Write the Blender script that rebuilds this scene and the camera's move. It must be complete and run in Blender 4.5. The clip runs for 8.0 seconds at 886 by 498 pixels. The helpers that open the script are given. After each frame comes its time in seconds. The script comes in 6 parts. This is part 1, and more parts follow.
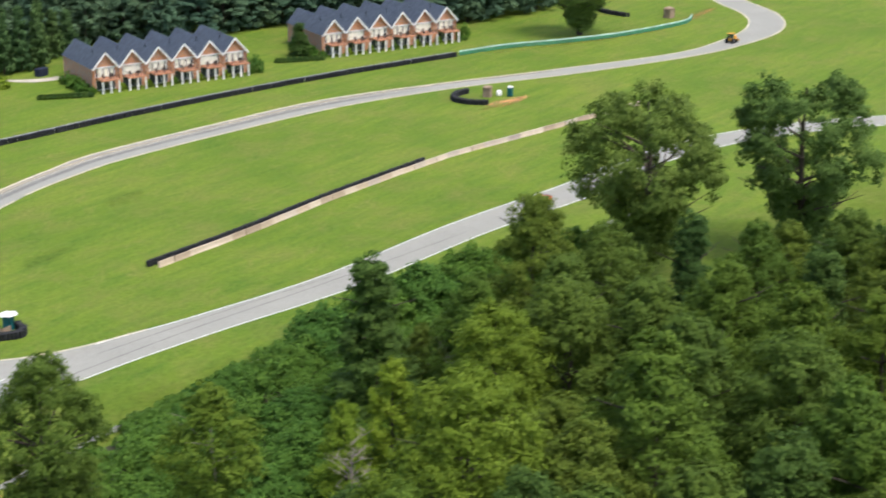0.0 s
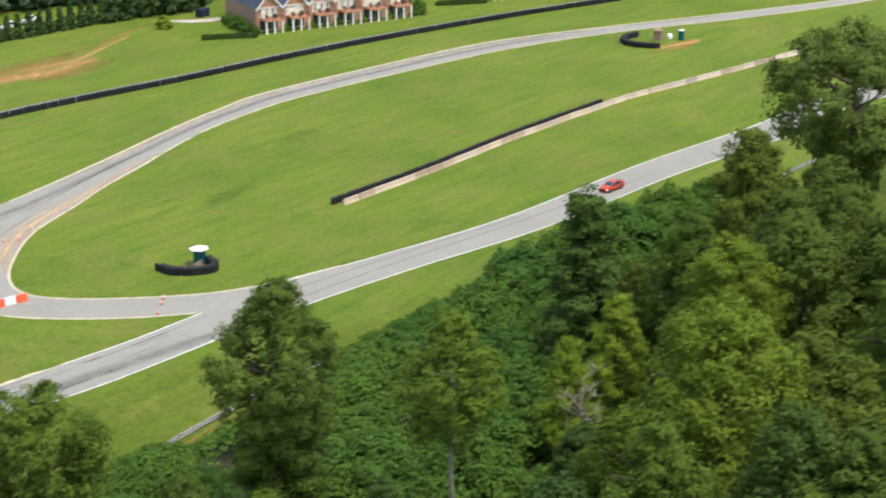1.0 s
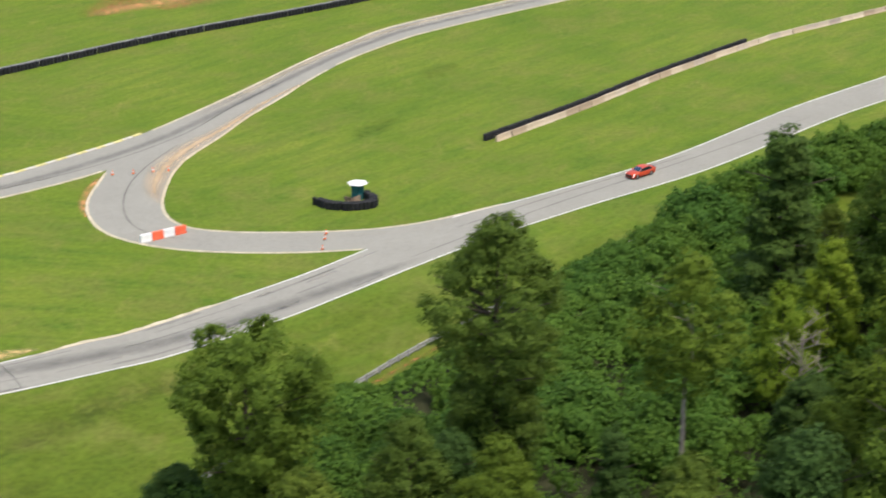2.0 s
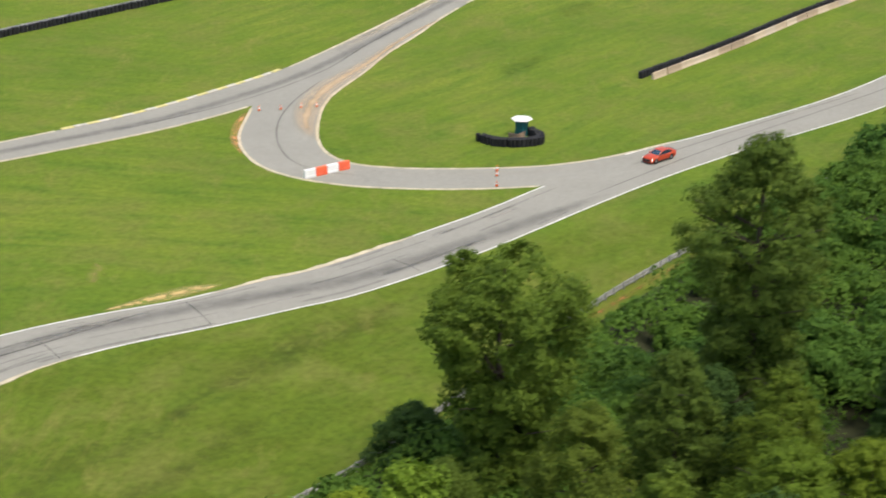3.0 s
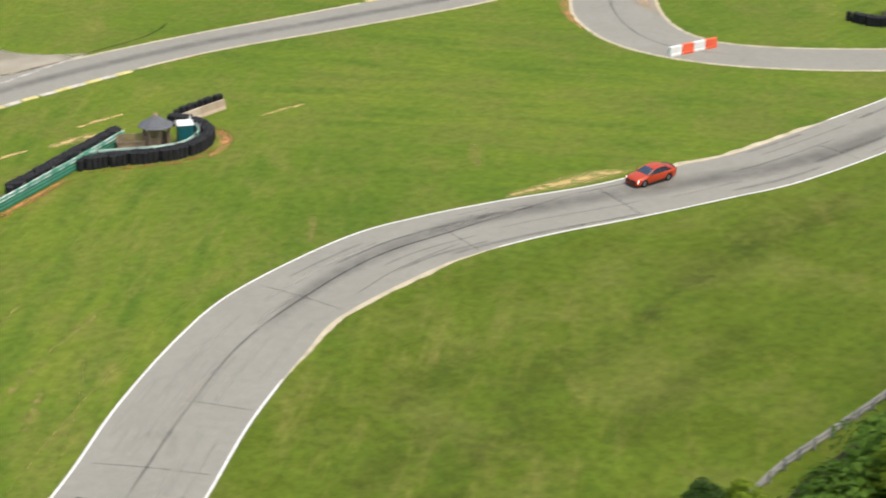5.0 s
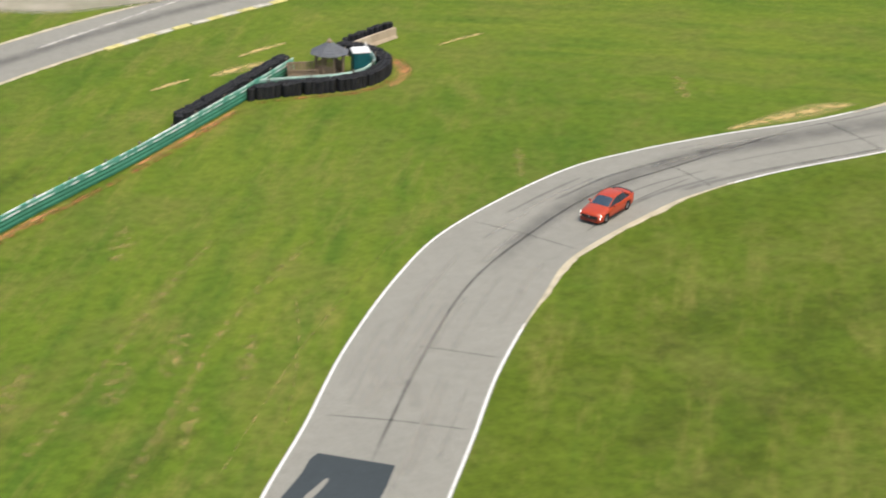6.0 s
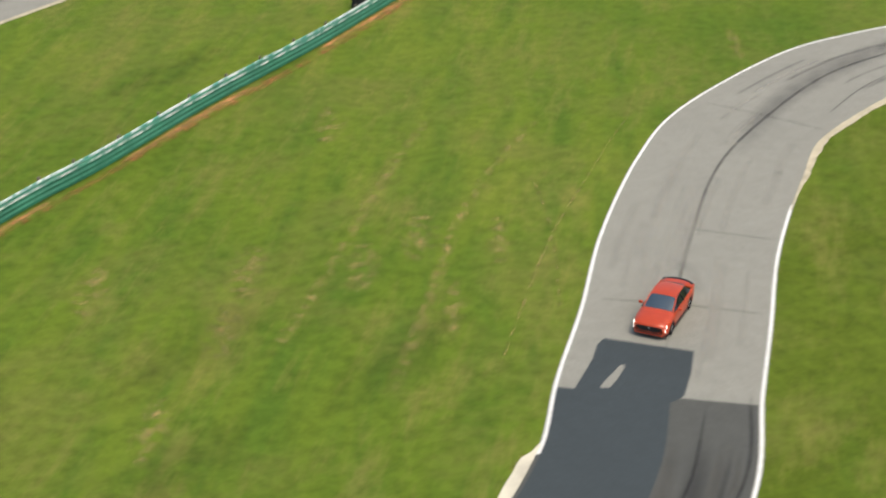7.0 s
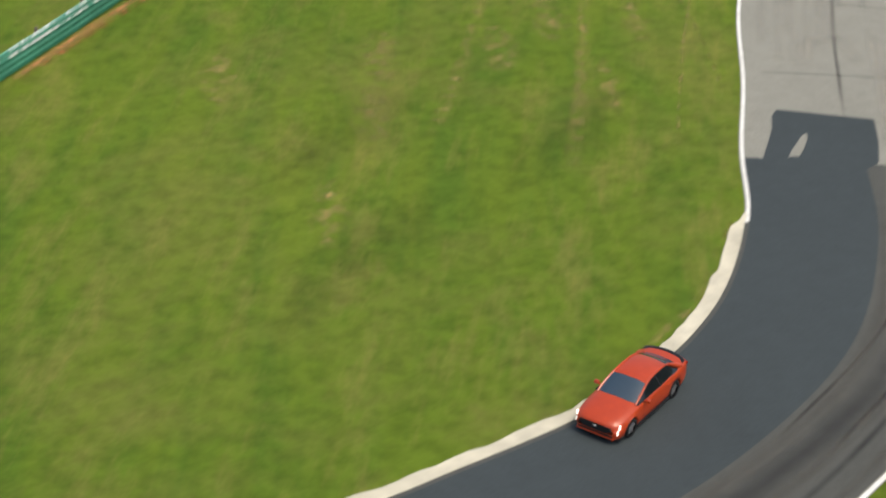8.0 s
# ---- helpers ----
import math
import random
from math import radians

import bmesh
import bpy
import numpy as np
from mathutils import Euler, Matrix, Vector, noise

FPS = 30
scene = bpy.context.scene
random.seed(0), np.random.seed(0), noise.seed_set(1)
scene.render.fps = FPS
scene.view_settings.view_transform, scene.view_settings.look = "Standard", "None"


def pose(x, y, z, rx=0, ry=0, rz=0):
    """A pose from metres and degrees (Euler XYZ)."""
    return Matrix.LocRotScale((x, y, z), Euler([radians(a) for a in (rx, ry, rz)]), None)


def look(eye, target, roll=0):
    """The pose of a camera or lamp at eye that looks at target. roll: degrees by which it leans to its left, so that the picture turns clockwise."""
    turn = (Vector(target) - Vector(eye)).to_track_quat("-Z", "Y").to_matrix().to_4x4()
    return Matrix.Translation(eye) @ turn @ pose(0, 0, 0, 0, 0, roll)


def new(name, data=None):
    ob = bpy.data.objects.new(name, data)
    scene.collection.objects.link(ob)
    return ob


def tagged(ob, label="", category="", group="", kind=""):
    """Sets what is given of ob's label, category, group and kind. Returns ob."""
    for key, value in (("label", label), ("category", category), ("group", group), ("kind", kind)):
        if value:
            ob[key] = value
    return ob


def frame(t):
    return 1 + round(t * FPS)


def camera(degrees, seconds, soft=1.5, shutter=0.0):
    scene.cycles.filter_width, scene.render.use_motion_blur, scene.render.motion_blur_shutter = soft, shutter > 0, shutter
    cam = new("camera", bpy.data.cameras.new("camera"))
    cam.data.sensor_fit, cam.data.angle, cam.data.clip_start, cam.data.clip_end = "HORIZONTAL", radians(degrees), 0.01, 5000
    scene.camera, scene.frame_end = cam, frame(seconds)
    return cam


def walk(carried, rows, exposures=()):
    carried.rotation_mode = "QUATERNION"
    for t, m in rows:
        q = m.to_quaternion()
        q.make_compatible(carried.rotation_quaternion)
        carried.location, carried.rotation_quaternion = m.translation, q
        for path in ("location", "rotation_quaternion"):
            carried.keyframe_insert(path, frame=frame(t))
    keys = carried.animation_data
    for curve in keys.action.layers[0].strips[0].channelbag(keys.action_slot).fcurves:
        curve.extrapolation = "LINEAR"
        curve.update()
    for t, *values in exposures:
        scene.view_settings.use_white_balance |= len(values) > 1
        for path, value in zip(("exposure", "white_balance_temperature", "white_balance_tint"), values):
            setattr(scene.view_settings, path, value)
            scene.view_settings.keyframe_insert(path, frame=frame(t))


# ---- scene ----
cam = camera(26.48, 8.0, soft=1.85, shutter=0.4)
PATH = [
    (0, (37.15, -120.13, 95.78), (98.35, -47.11, 65.39), -0.38),
    (0.5, (33.86, -112.91, 93.26), (92.71, -38.39, 61.90), -0.34),
    (1, (29.99, -106.95, 90.54), (86.48, -31.04, 58.21), -0.66),
    (1.5, (25.95, -99.13, 89.47), (80.99, -22.82, 55.60), -0.20),
    (3, (8.44, -69.23, 78.92), (62.05, 6.79, 42.22), 0.39),
    (3.5, (4.37, -58.49, 74.63), (57.95, 17.25, 37.31), 0.51),
    (4, (0.18, -47.53, 69.70), (53.17, 28.38, 31.86), 0.55),
    (4.5, (-4.01, -36.64, 66.05), (48.52, 39.12, 27.31), 0.80),
    (5, (-7.10, -25.59, 61.65), (44.28, 50.52, 22.06), 0.82),
    (6.5, (-15.18, 1.75, 47.44), (34.31, 78.16, 6.07), 0.77),
    (7, (-19.78, 8.34, 43.50), (29.56, 83.98, 0.57), 0.71),
    (7.5, (-23.98, 13.44, 40.12), (27.05, 86.31, -5.55), 0.64),
    (8, (-29.13, 18.48, 36.74), (23.95, 87.78, -12.05), 1.01),
]
walk(cam, [(t, look(eye, target, roll)) for t, eye, target, roll in PATH],
     exposures=[(0.0, 0.94, 6300, 10), (1.5, 0.82, 6550, 10), (3.5, 0.66, 6850, 9), (5.0, 0.6, 6900, 9), (6.5, 0.49, 6950, 8), (8.0, 0.26, 7000, 7)])

# ---- daylight: hazy sky, veiled sun ----
SUN_EL, SUN_AZ = 66.0, 165.0
world = bpy.data.worlds.new("hazy_sky")
scene.world = world
world.use_nodes = True
wn = world.node_tree.nodes
wl = world.node_tree.links
sky = wn.new("ShaderNodeTexSky")
sky.sky_type = "NISHITA"
sky.sun_disc = False
sky.sun_elevation = radians(SUN_EL)
sky.sun_rotation = radians(SUN_AZ)
sky.air_density, sky.dust_density, sky.ozone_density = 1.0, 4.0, 1.0
wl.new(sky.outputs[0], wn["Background"].inputs[0])
wn["Background"].inputs[1].default_value = 0.15
sun = new("sun", bpy.data.lights.new("sun", "SUN"))
sun.data.energy, sun.data.angle, sun.data.color = 1.4, radians(24), (1.0, 0.94, 0.84)
az = radians(SUN_AZ)
sun_dir = Vector((math.sin(az) * math.cos(radians(SUN_EL)), math.cos(az) * math.cos(radians(SUN_EL)), math.sin(radians(SUN_EL))))
sun.matrix_world = look(sun_dir * 300, (0, 0, 0))


# ---- materials ----
class Mat:
    """A node material under construction."""

    def __init__(self, name, rough=0.8, metal=0.0, spec=0.3):
        self.m = bpy.data.materials.new(name)
        self.m.use_nodes = True
        self.t = self.m.node_tree
        self.b = self.t.nodes["Principled BSDF"]
        self.b.inputs["Roughness"].default_value = rough
        self.b.inputs["Metallic"].default_value = metal
        self.b.inputs["Specular IOR Level"].default_value = spec
        self._pos = None

    def node(self, kind, **settings):
        n = self.t.nodes.new(kind)
        for k, v in settings.items():
            setattr(n, k, v)
        return n

    def link(self, a, b):
        self.t.links.new(a, b)

    def place(self):
        if self._pos is None:
            self._pos = self.node("ShaderNodeNewGeometry").outputs["Position"]
        return self._pos

    def local(self):
        return self.node("ShaderNodeTexCoord").outputs["Object"]

    def noise(self, scale, detail=3, rough=0.55, vec=None, stretch=None, turn=0.0, distort=0.0):
        n = self.node("ShaderNodeTexNoise")
        n.inputs["Scale"].default_value = scale
        n.inputs["Detail"].default_value = detail
        n.inputs["Roughness"].default_value = rough
        n.inputs["Distortion"].default_value = distort
        v = vec or self.place()
        if stretch:
            mp = self.node("ShaderNodeMapping", vector_type="TEXTURE")
            mp.inputs["Rotation"].default_value = (0, 0, radians(turn))
            mp.inputs["Scale"].default_value = stretch
            self.link(v, mp.inputs[0])
            v = mp.outputs[0]
        self.link(v, n.inputs["Vector"])
        return n.outputs[0]

    def scaled(self, value, k):
        n = self.node("ShaderNodeMath", operation="MULTIPLY")
        self.link(value, n.inputs[0])
        n.inputs[1].default_value = k
        return n.outputs[0]

    def ramp(self, fac, stops):
        r = self.node("ShaderNodeValToRGB")
        e = r.color_ramp.elements
        while len(e) < len(stops):
            e.new(0.5)
        for el, (p, c) in zip(e, stops):
            el.position = p
            el.color = (*c, 1) if len(c) == 3 else c
        self.link(fac, r.inputs[0])
        return r.outputs[0]

    def mix(self, fac, a, b, mode="MIX"):
        n = self.node("ShaderNodeMix", data_type="RGBA", blend_type=mode)
        for slot, v in ((0, fac), (6, a), (7, b)):
            if isinstance(v, (int, float)):
                n.inputs[slot].default_value = v
            elif isinstance(v, tuple):
                n.inputs[slot].default_value = (*v, 1)
            else:
                self.link(v, n.inputs[slot])
        return n.outputs[2]

    def color(self, c):
        if isinstance(c, tuple):
            self.b.inputs["Base Color"].default_value = (*c, 1)
        else:
            self.link(c, self.b.inputs["Base Color"])
        return self

    def bump(self, h, strength=0.4, dist=0.02):
        n = self.node("ShaderNodeBump")
        n.inputs["Strength"].default_value = strength
        n.inputs["Distance"].default_value = dist
        self.link(h, n.inputs["Height"])
        self.link(n.outputs[0], self.b.inputs["Normal"])
        return self


def simple(name, c, rough=0.7, metal=0.0, vary=0.25, scale=1.5, spec=0.3, fine=12.0):
    """A painted, moulded or weathered surface: two scales of variation and a fine relief."""
    m = Mat(name, rough, metal, spec)
    big = m.ramp(m.noise(scale, 4), [(0.3, tuple(v * (1 - vary) for v in c)), (0.7, tuple(min(1, v * (1 + vary * 0.6)) for v in c))])
    grain = m.noise(fine, 2)
    m.color(m.mix(0.12, big, m.ramp(grain, [(0.35, tuple(v * 0.5 for v in c)), (0.65, c)])))
    m.bump(grain, 0.15, 0.01)
    return m.m


def grass_material():
    m = Mat("mown_grass", 0.9, spec=0.1)
    m.b.inputs["Sheen Weight"].default_value = 0.12
    m.b.inputs["Sheen Roughness"].default_value = 0.45
    m.b.inputs["Sheen Tint"].default_value = (0.75, 0.85, 0.12, 1)
    base = m.ramp(m.noise(0.035, 4), [(0.3, (0.074, 0.122, 0.013)), (0.5, (0.100, 0.150, 0.016)), (0.72, (0.134, 0.170, 0.024))])
    # mowing streaks run along two directions
    sep = m.node("ShaderNodeSeparateXYZ")
    m.link(m.place(), sep.inputs[0])
    east = m.ramp(m.scaled(sep.outputs[0], 1 / 200), [(0.30, (0, 0, 0)), (0.42, (1, 1, 1))])
    infield = m.mix(1.0, m.ramp(m.scaled(sep.outputs[0], 1 / 200), [(0.65, (1, 1, 1)), (0.75, (0, 0, 0))]), m.ramp(m.scaled(sep.outputs[1], 1 / 200), [(0.46, (0, 0, 0)), (0.50, (1, 1, 1))]), "MULTIPLY")
    cuts = [m.noise(0.42, 5, 0.62, stretch=(6.0, 1.0, 1.0), turn=turn, distort=0.3) for turn in (52, 16, -43)]
    streak = m.mix(east, cuts[0], m.mix(infield, cuts[1], cuts[2]))
    base = m.mix(m.ramp(streak, [(0.42, (0, 0, 0)), (0.66, (0.8, 0.8, 0.8))]), base, (0.056, 0.110, 0.013))
    # the shaggier grass inside the bend
    slant = m.node("ShaderNodeMath", operation="MULTIPLY_ADD")
    m.link(sep.outputs[0], slant.inputs[0])
    slant.inputs[1].default_value = -0.85
    m.link(sep.outputs[1], slant.inputs[2])
    inner = m.mix(1.0, m.ramp(m.scaled(sep.outputs[1], 1 / 200), [(0.435, (1, 1, 1)), (0.465, (0, 0, 0))]), m.ramp(m.scaled(slant.outputs[0], 1 / 200), [(0.19, (1, 1, 1)), (0.215, (0, 0, 0))]), "MULTIPLY")
    shag = m.ramp(m.noise(0.13, 6, 0.7, distort=0.2), [(0.35, (0.25, 0.25, 0.25)), (0.62, (1, 1, 1))])
    base = m.mix(m.mix(1.0, inner, shag, "MULTIPLY"), base, (0.070, 0.102, 0.010))
    # olive and straw-coloured wear in drifts of a few metres
    olive = m.noise(0.10, 6, 0.7, distort=0.3)
    base = m.mix(m.ramp(olive, [(0.47, (0, 0, 0)), (0.66, (0.7, 0.7, 0.7))]), base, (0.126, 0.138, 0.032))
    dry = m.noise(0.20, 7, 0.72, stretch=(2.2, 1.0, 1.0), turn=56, distort=0.3)
    base = m.mix(m.ramp(dry, [(0.56, (0, 0, 0)), (0.80, (0.65, 0.65, 0.65))]), base, (0.220, 0.190, 0.060))
    near = m.mix(1.0, m.ramp(m.noise(0.42, 7, 0.75, stretch=(5.0, 1.0, 1.0), turn=47), [(0.52, (0, 0, 0)), (0.72, (0.6, 0.6, 0.6))]), m.ramp(east, [(0.0, (1, 1, 1)), (1.0, (0, 0, 0))]), "MULTIPLY")
    base = m.mix(near, base, (0.210, 0.185, 0.055))
    tuft = m.noise(1.1, 6, 0.66)
    base = m.mix(0.40, base, m.ramp(tuft, [(0.34, (0.25, 0.28, 0.22)), (0.62, (0.75, 0.75, 0.7))]), "OVERLAY")
    m.color(base)
    m.bump(m.mix(0.5, tuft, m.noise(5.0, 3)), 0.6, 0.12)
    return m.m


def asphalt_material(name, tone, warm=0.0, streak_turn=0.0):
    m = Mat(name, 0.85, spec=0.25)
    c = lambda k: (tone * k * (0.965 + warm), tone * k, tone * k * (0.915 - warm))
    base = m.ramp(m.noise(0.12, 5, 0.6), [(0.3, c(0.82)), (0.7, c(1.12))])
    base = m.mix(0.5, base, m.ramp(m.noise(1.1, 4, 0.65), [(0.3, c(0.8)), (0.7, c(1.15))]))
    grit = m.noise(14.0, 3, 0.7)
    base = m.mix(0.3, base, m.ramp(grit, [(0.35, c(0.6)), (0.65, c(1.3))]))
    m.color(base)
    m.bump(grit, 0.3, 0.01)
    return m.m


def leaf_material(name, dark, mid, light, through_=0.36):
    m = Mat(name, 0.7, spec=0.15)
    rnd = m.node("ShaderNodeNewGeometry").outputs["Random Per Island"]
    per = m.node("ShaderNodeObjectInfo").outputs["Random"]
    c = m.ramp(rnd, [(0.0, dark), (0.5, mid), (1.0, light)])
    patch = m.noise(0.30, 3)
    c = m.mix(m.ramp(patch, [(0.4, (0, 0, 0)), (0.7, (0.5, 0.5, 0.5))]), c, light)
    tint = m.ramp(per, [(0.0, (0.40, 0.45, 0.44)), (0.35, (0.48, 0.50, 0.45)), (0.7, (0.56, 0.53, 0.42)), (1.0, (0.60, 0.57, 0.44))])
    c = m.mix(0.9, c, tint, "OVERLAY")
    m.color(c)
    tr = m.node("ShaderNodeBsdfTranslucent")
    m.link(c, tr.inputs[0])
    add = m.node("ShaderNodeMixShader")
    add.inputs[0].default_value = through_
    m.link(m.b.outputs[0], add.inputs[1])
    m.link(tr.outputs[0], add.inputs[2])
    m.link(add.outputs[0], m.t.nodes["Material Output"].inputs[0])
    return m.m


M_GRASS = grass_material()
M_ROAD = asphalt_material("worn_grey_asphalt", 0.262, 0.045)
M_NEWROAD = asphalt_material("fresh_dark_asphalt", 0.060, -0.17)
M_LINE = simple("white_line_paint", (0.78, 0.78, 0.74), 0.7, vary=0.15, scale=2.0)
M_KERB = simple("sandy_concrete_kerb", (0.52, 0.46, 0.33), 0.9, vary=0.3, scale=0.8)
M_PALEKERB = simple("pale_painted_kerb", (0.62, 0.58, 0.46), 0.9, vary=0.25, scale=0.8)
M_TYRE = simple("black_rubber", (0.018, 0.019, 0.021), 0.75, vary=0.5, scale=1.0)
M_OAK = leaf_material("oak_leaves", (0.078, 0.131, 0.018), (0.098, 0.159, 0.021), (0.125, 0.192, 0.025))
M_OLIVE = leaf_material("olive_green_leaves", (0.078, 0.121, 0.020), (0.098, 0.149, 0.023), (0.129, 0.185, 0.027))
# big oaks: leaf colour lightened and blued to carry the distance haze
M_BIGOAK = leaf_material("hazy_oak_leaves", (0.084, 0.134, 0.030), (0.106, 0.166, 0.035), (0.134, 0.200, 0.042))
M_EVERGREEN = leaf_material("blue_green_evergreen", (0.052, 0.100, 0.036), (0.070, 0.128, 0.042), (0.092, 0.158, 0.050))
M_LIGHT = leaf_material("light_green_leaves", (0.107, 0.166, 0.017), (0.132, 0.198, 0.021), (0.164, 0.237, 0.025))
M_BRIGHT = leaf_material("young_bright_leaves", (0.129, 0.202, 0.017), (0.168, 0.255, 0.024), (0.215, 0.308, 0.034))
M_DARK = leaf_material("dark_evergreen_leaves", (0.046, 0.090, 0.022), (0.059, 0.112, 0.025), (0.075, 0.134, 0.029))
# the far wood's bluish haze is mixed into its leaf colours
M_FAR = leaf_material("far_hazed_leaves", (0.055, 0.103, 0.065), (0.072, 0.128, 0.078), (0.094, 0.158, 0.093))
M_VINE = leaf_material("vine_leaves", (0.058, 0.127, 0.021), (0.075, 0.158, 0.024), (0.100, 0.193, 0.030))
M_BARK = simple("grey_brown_bark", (0.075, 0.06, 0.045), 0.95, vary=0.4, scale=2.0)
M_DEADWOOD = simple("bleached_dead_wood", (0.27, 0.24, 0.19), 0.9, vary=0.3, scale=2.0)


# ---- mesh helpers ----
def put(name, bm, mat, parent=None, label="", smooth=False):
    me = bpy.data.meshes.new(name)
    bm.to_mesh(me)
    bm.free()
    for p in me.polygons:
        p.use_smooth = smooth
    for one in (mat if isinstance(mat, (list, tuple)) else [mat]):
        me.materials.append(one)
    ob = new(name, me)
    if parent:
        ob.parent = parent
    if label:
        ob["label"] = label
    return ob


part = put


def share(name, me, m, parent=None):
    """One more object on a mesh that is already there."""
    ob = new(name, me)
    ob.matrix_basis = m
    if parent:
        ob.parent = parent
    return ob


def empty(name, m, label, category, group="", kind=""):
    ob = new(name)
    ob.matrix_basis = m
    return tagged(ob, label, category, group, kind)


def box(bm, sx, sy, sz, at=(0, 0, 0), m=None, bevel=0.0, idx=0):
    """A box of that size whose centre lies at 'at'."""
    mat = (m or Matrix()) @ Matrix.Translation(at)
    r = bmesh.ops.create_cube(bm, size=1, matrix=mat @ Matrix.Diagonal((sx, sy, sz, 1)))
    faces = {f for v in r["verts"] for f in v.link_faces}
    for f in faces:
        f.material_index = idx
    if bevel:
        edges = list({e for v in r["verts"] for e in v.link_edges})
        made = bmesh.ops.bevel(bm, geom=edges, offset=bevel, segments=2, affect="EDGES", profile=0.5)
        for f in made["faces"]:
            f.material_index = idx
    return bm


def tube(bm, a, b, ra, rb=None, n=8, caps=True):
    a, b = Vector(a), Vector(b)
    rb = ra if rb is None else rb
    d = (b - a)
    turn = d.to_track_quat("Z", "Y").to_matrix().to_4x4()
    bmesh.ops.create_cone(bm, cap_ends=caps, segments=n, radius1=ra, radius2=rb, depth=d.length,
                          matrix=Matrix.Translation((a + b) / 2) @ turn)
    return bm


def spline(points, step=1.0):
    """Catmull-Rom curve through points of any width, in even steps."""
    p = np.array(points, float)
    p = np.vstack([2 * p[0] - p[1], p, 2 * p[-1] - p[-2]])
    out = []
    for i in range(1, len(p) - 2):
        n = max(2, int(np.linalg.norm(p[i + 1][:2] - p[i][:2]) / step))
        for k in range(n):
            s = k / n
            out.append(0.5 * (2 * p[i] + (p[i + 1] - p[i - 1]) * s + (2 * p[i - 1] - 5 * p[i] + 4 * p[i + 1] - p[i + 2]) * s * s
                              + (3 * p[i] - p[i - 1] - 3 * p[i + 1] + p[i + 2]) * s ** 3))
    out.append(p[-2])
    return np.array(out)


def side(c):
    """Unit normals to the left of a curve."""
    d = np.gradient(c[:, :2], axis=0)
    d /= np.linalg.norm(d, axis=1)[:, None] + 1e-9
    return np.stack([-d[:, 1], d[:, 0]], 1)


def ribbon(bm, c, left, right, z, idx=0, thick=0.0):
    """A strip along the curve c between two offsets (left is positive), at height z; thick: with sides down."""
    n = side(c)
    left = np.broadcast_to(left, len(c))
    right = np.broadcast_to(right, len(c))
    a = [bm.verts.new((*(c[i, :2] + n[i] * left[i]), z)) for i in range(len(c))]
    b = [bm.verts.new((*(c[i, :2] + n[i] * right[i]), z)) for i in range(len(c))]
    for i in range(len(c) - 1):
        f = bm.faces.new((b[i], b[i + 1], a[i + 1], a[i]))
        f.material_index = idx
    if thick:
        for row, flip in ((a, 0), (b, 1)):
            low = [bm.verts.new((v.co.x, v.co.y, z - thick)) for v in row]
            for i in range(len(c) - 1):
                q = (row[i], row[i + 1], low[i + 1], low[i])
                f = bm.faces.new(q if not flip else q[::-1])
                f.material_index = idx
    return bm


# ---- ground ----
def build_ground():
    bm = bmesh.new()
    bmesh.ops.create_grid(bm, x_segments=40, y_segments=40, size=2500)
    return tagged(put("ground", bm, M_GRASS), "mown green grass over gently worn open ground", "grass", kind="structure")


build_ground()


# ---- worn decals on the ground: stains with ragged, fading borders ----
def wear_material(name, c, strength, scale, edge=0.25, rough=0.9, hard=0.0):
    """A stain that fades to nothing across its strip (u) and breaks up by noise."""
    m = Mat(name, rough, spec=0.15)
    m.color(m.ramp(m.noise(scale * 2.3, 3), [(0.3, tuple(v * 0.75 for v in c)), (0.7, tuple(min(1, v * 1.15) for v in c))]))
    uv = m.node("ShaderNodeUVMap").outputs[0]
    sep = m.node("ShaderNodeSeparateXYZ")
    m.link(uv, sep.inputs[0])
    across = m.ramp(sep.outputs[0], [(0.0, (0, 0, 0)), (edge, (1, 1, 1)), (1 - edge, (1, 1, 1)), (1.0, (0, 0, 0))])
    along = m.ramp(sep.outputs[1], [(0.0, (0, 0, 0)), (0.08, (1, 1, 1)), (0.92, (1, 1, 1)), (1.0, (0, 0, 0))])
    broken = m.ramp(m.noise(scale, 5, 0.65), [(0.25 + 0.2 * hard, (0.25 * (1 - hard),) * 3), (0.75 - 0.1 * hard, (1, 1, 1))])
    a = m.mix(1.0, m.mix(1.0, across, along, "MULTIPLY"), broken, "MULTIPLY")
    a = m.mix(1.0, a, (strength,) * 3, "MULTIPLY")
    m.link(a, m.b.inputs["Alpha"])
    return m.m


W_RUBBER = wear_material("rubber_laid_on_asphalt", (0.075, 0.076, 0.080), 0.42, 0.5, 0.4)
W_SKID = wear_material("tyre_marks", (0.040, 0.040, 0.043), 0.6, 0.35, 0.35)
W_DUST = wear_material("orange_dust", (0.58, 0.43, 0.26), 0.7, 0.10, 0.5, 0.9, -1.0)
W_SOIL = wear_material("bare_orange_soil_in_grass", (0.36, 0.17, 0.065), 0.9, 0.9, 0.45, 0.9, 0.8)
W_CLAY = wear_material("bare_red_clay", (0.56, 0.30, 0.13), 0.85, 0.5, 0.4, 0.9, 0.35)
W_STRAW = wear_material("dry_straw_in_grass", (0.38, 0.30, 0.11), 0.7, 1.3, 0.5, 0.9, 1.0)
W_STRAWY = wear_material("trampled_straw", (0.66, 0.50, 0.22), 0.95, 0.9, 0.45, 0.9, 0.35)
W_PALE = wear_material("pale_worn_aggregate", (0.42, 0.40, 0.35), 0.4, 0.9, 0.45)
W_SEAM = wear_material("dark_seams", (0.07, 0.07, 0.07), 0.7, 1.2, 0.2)


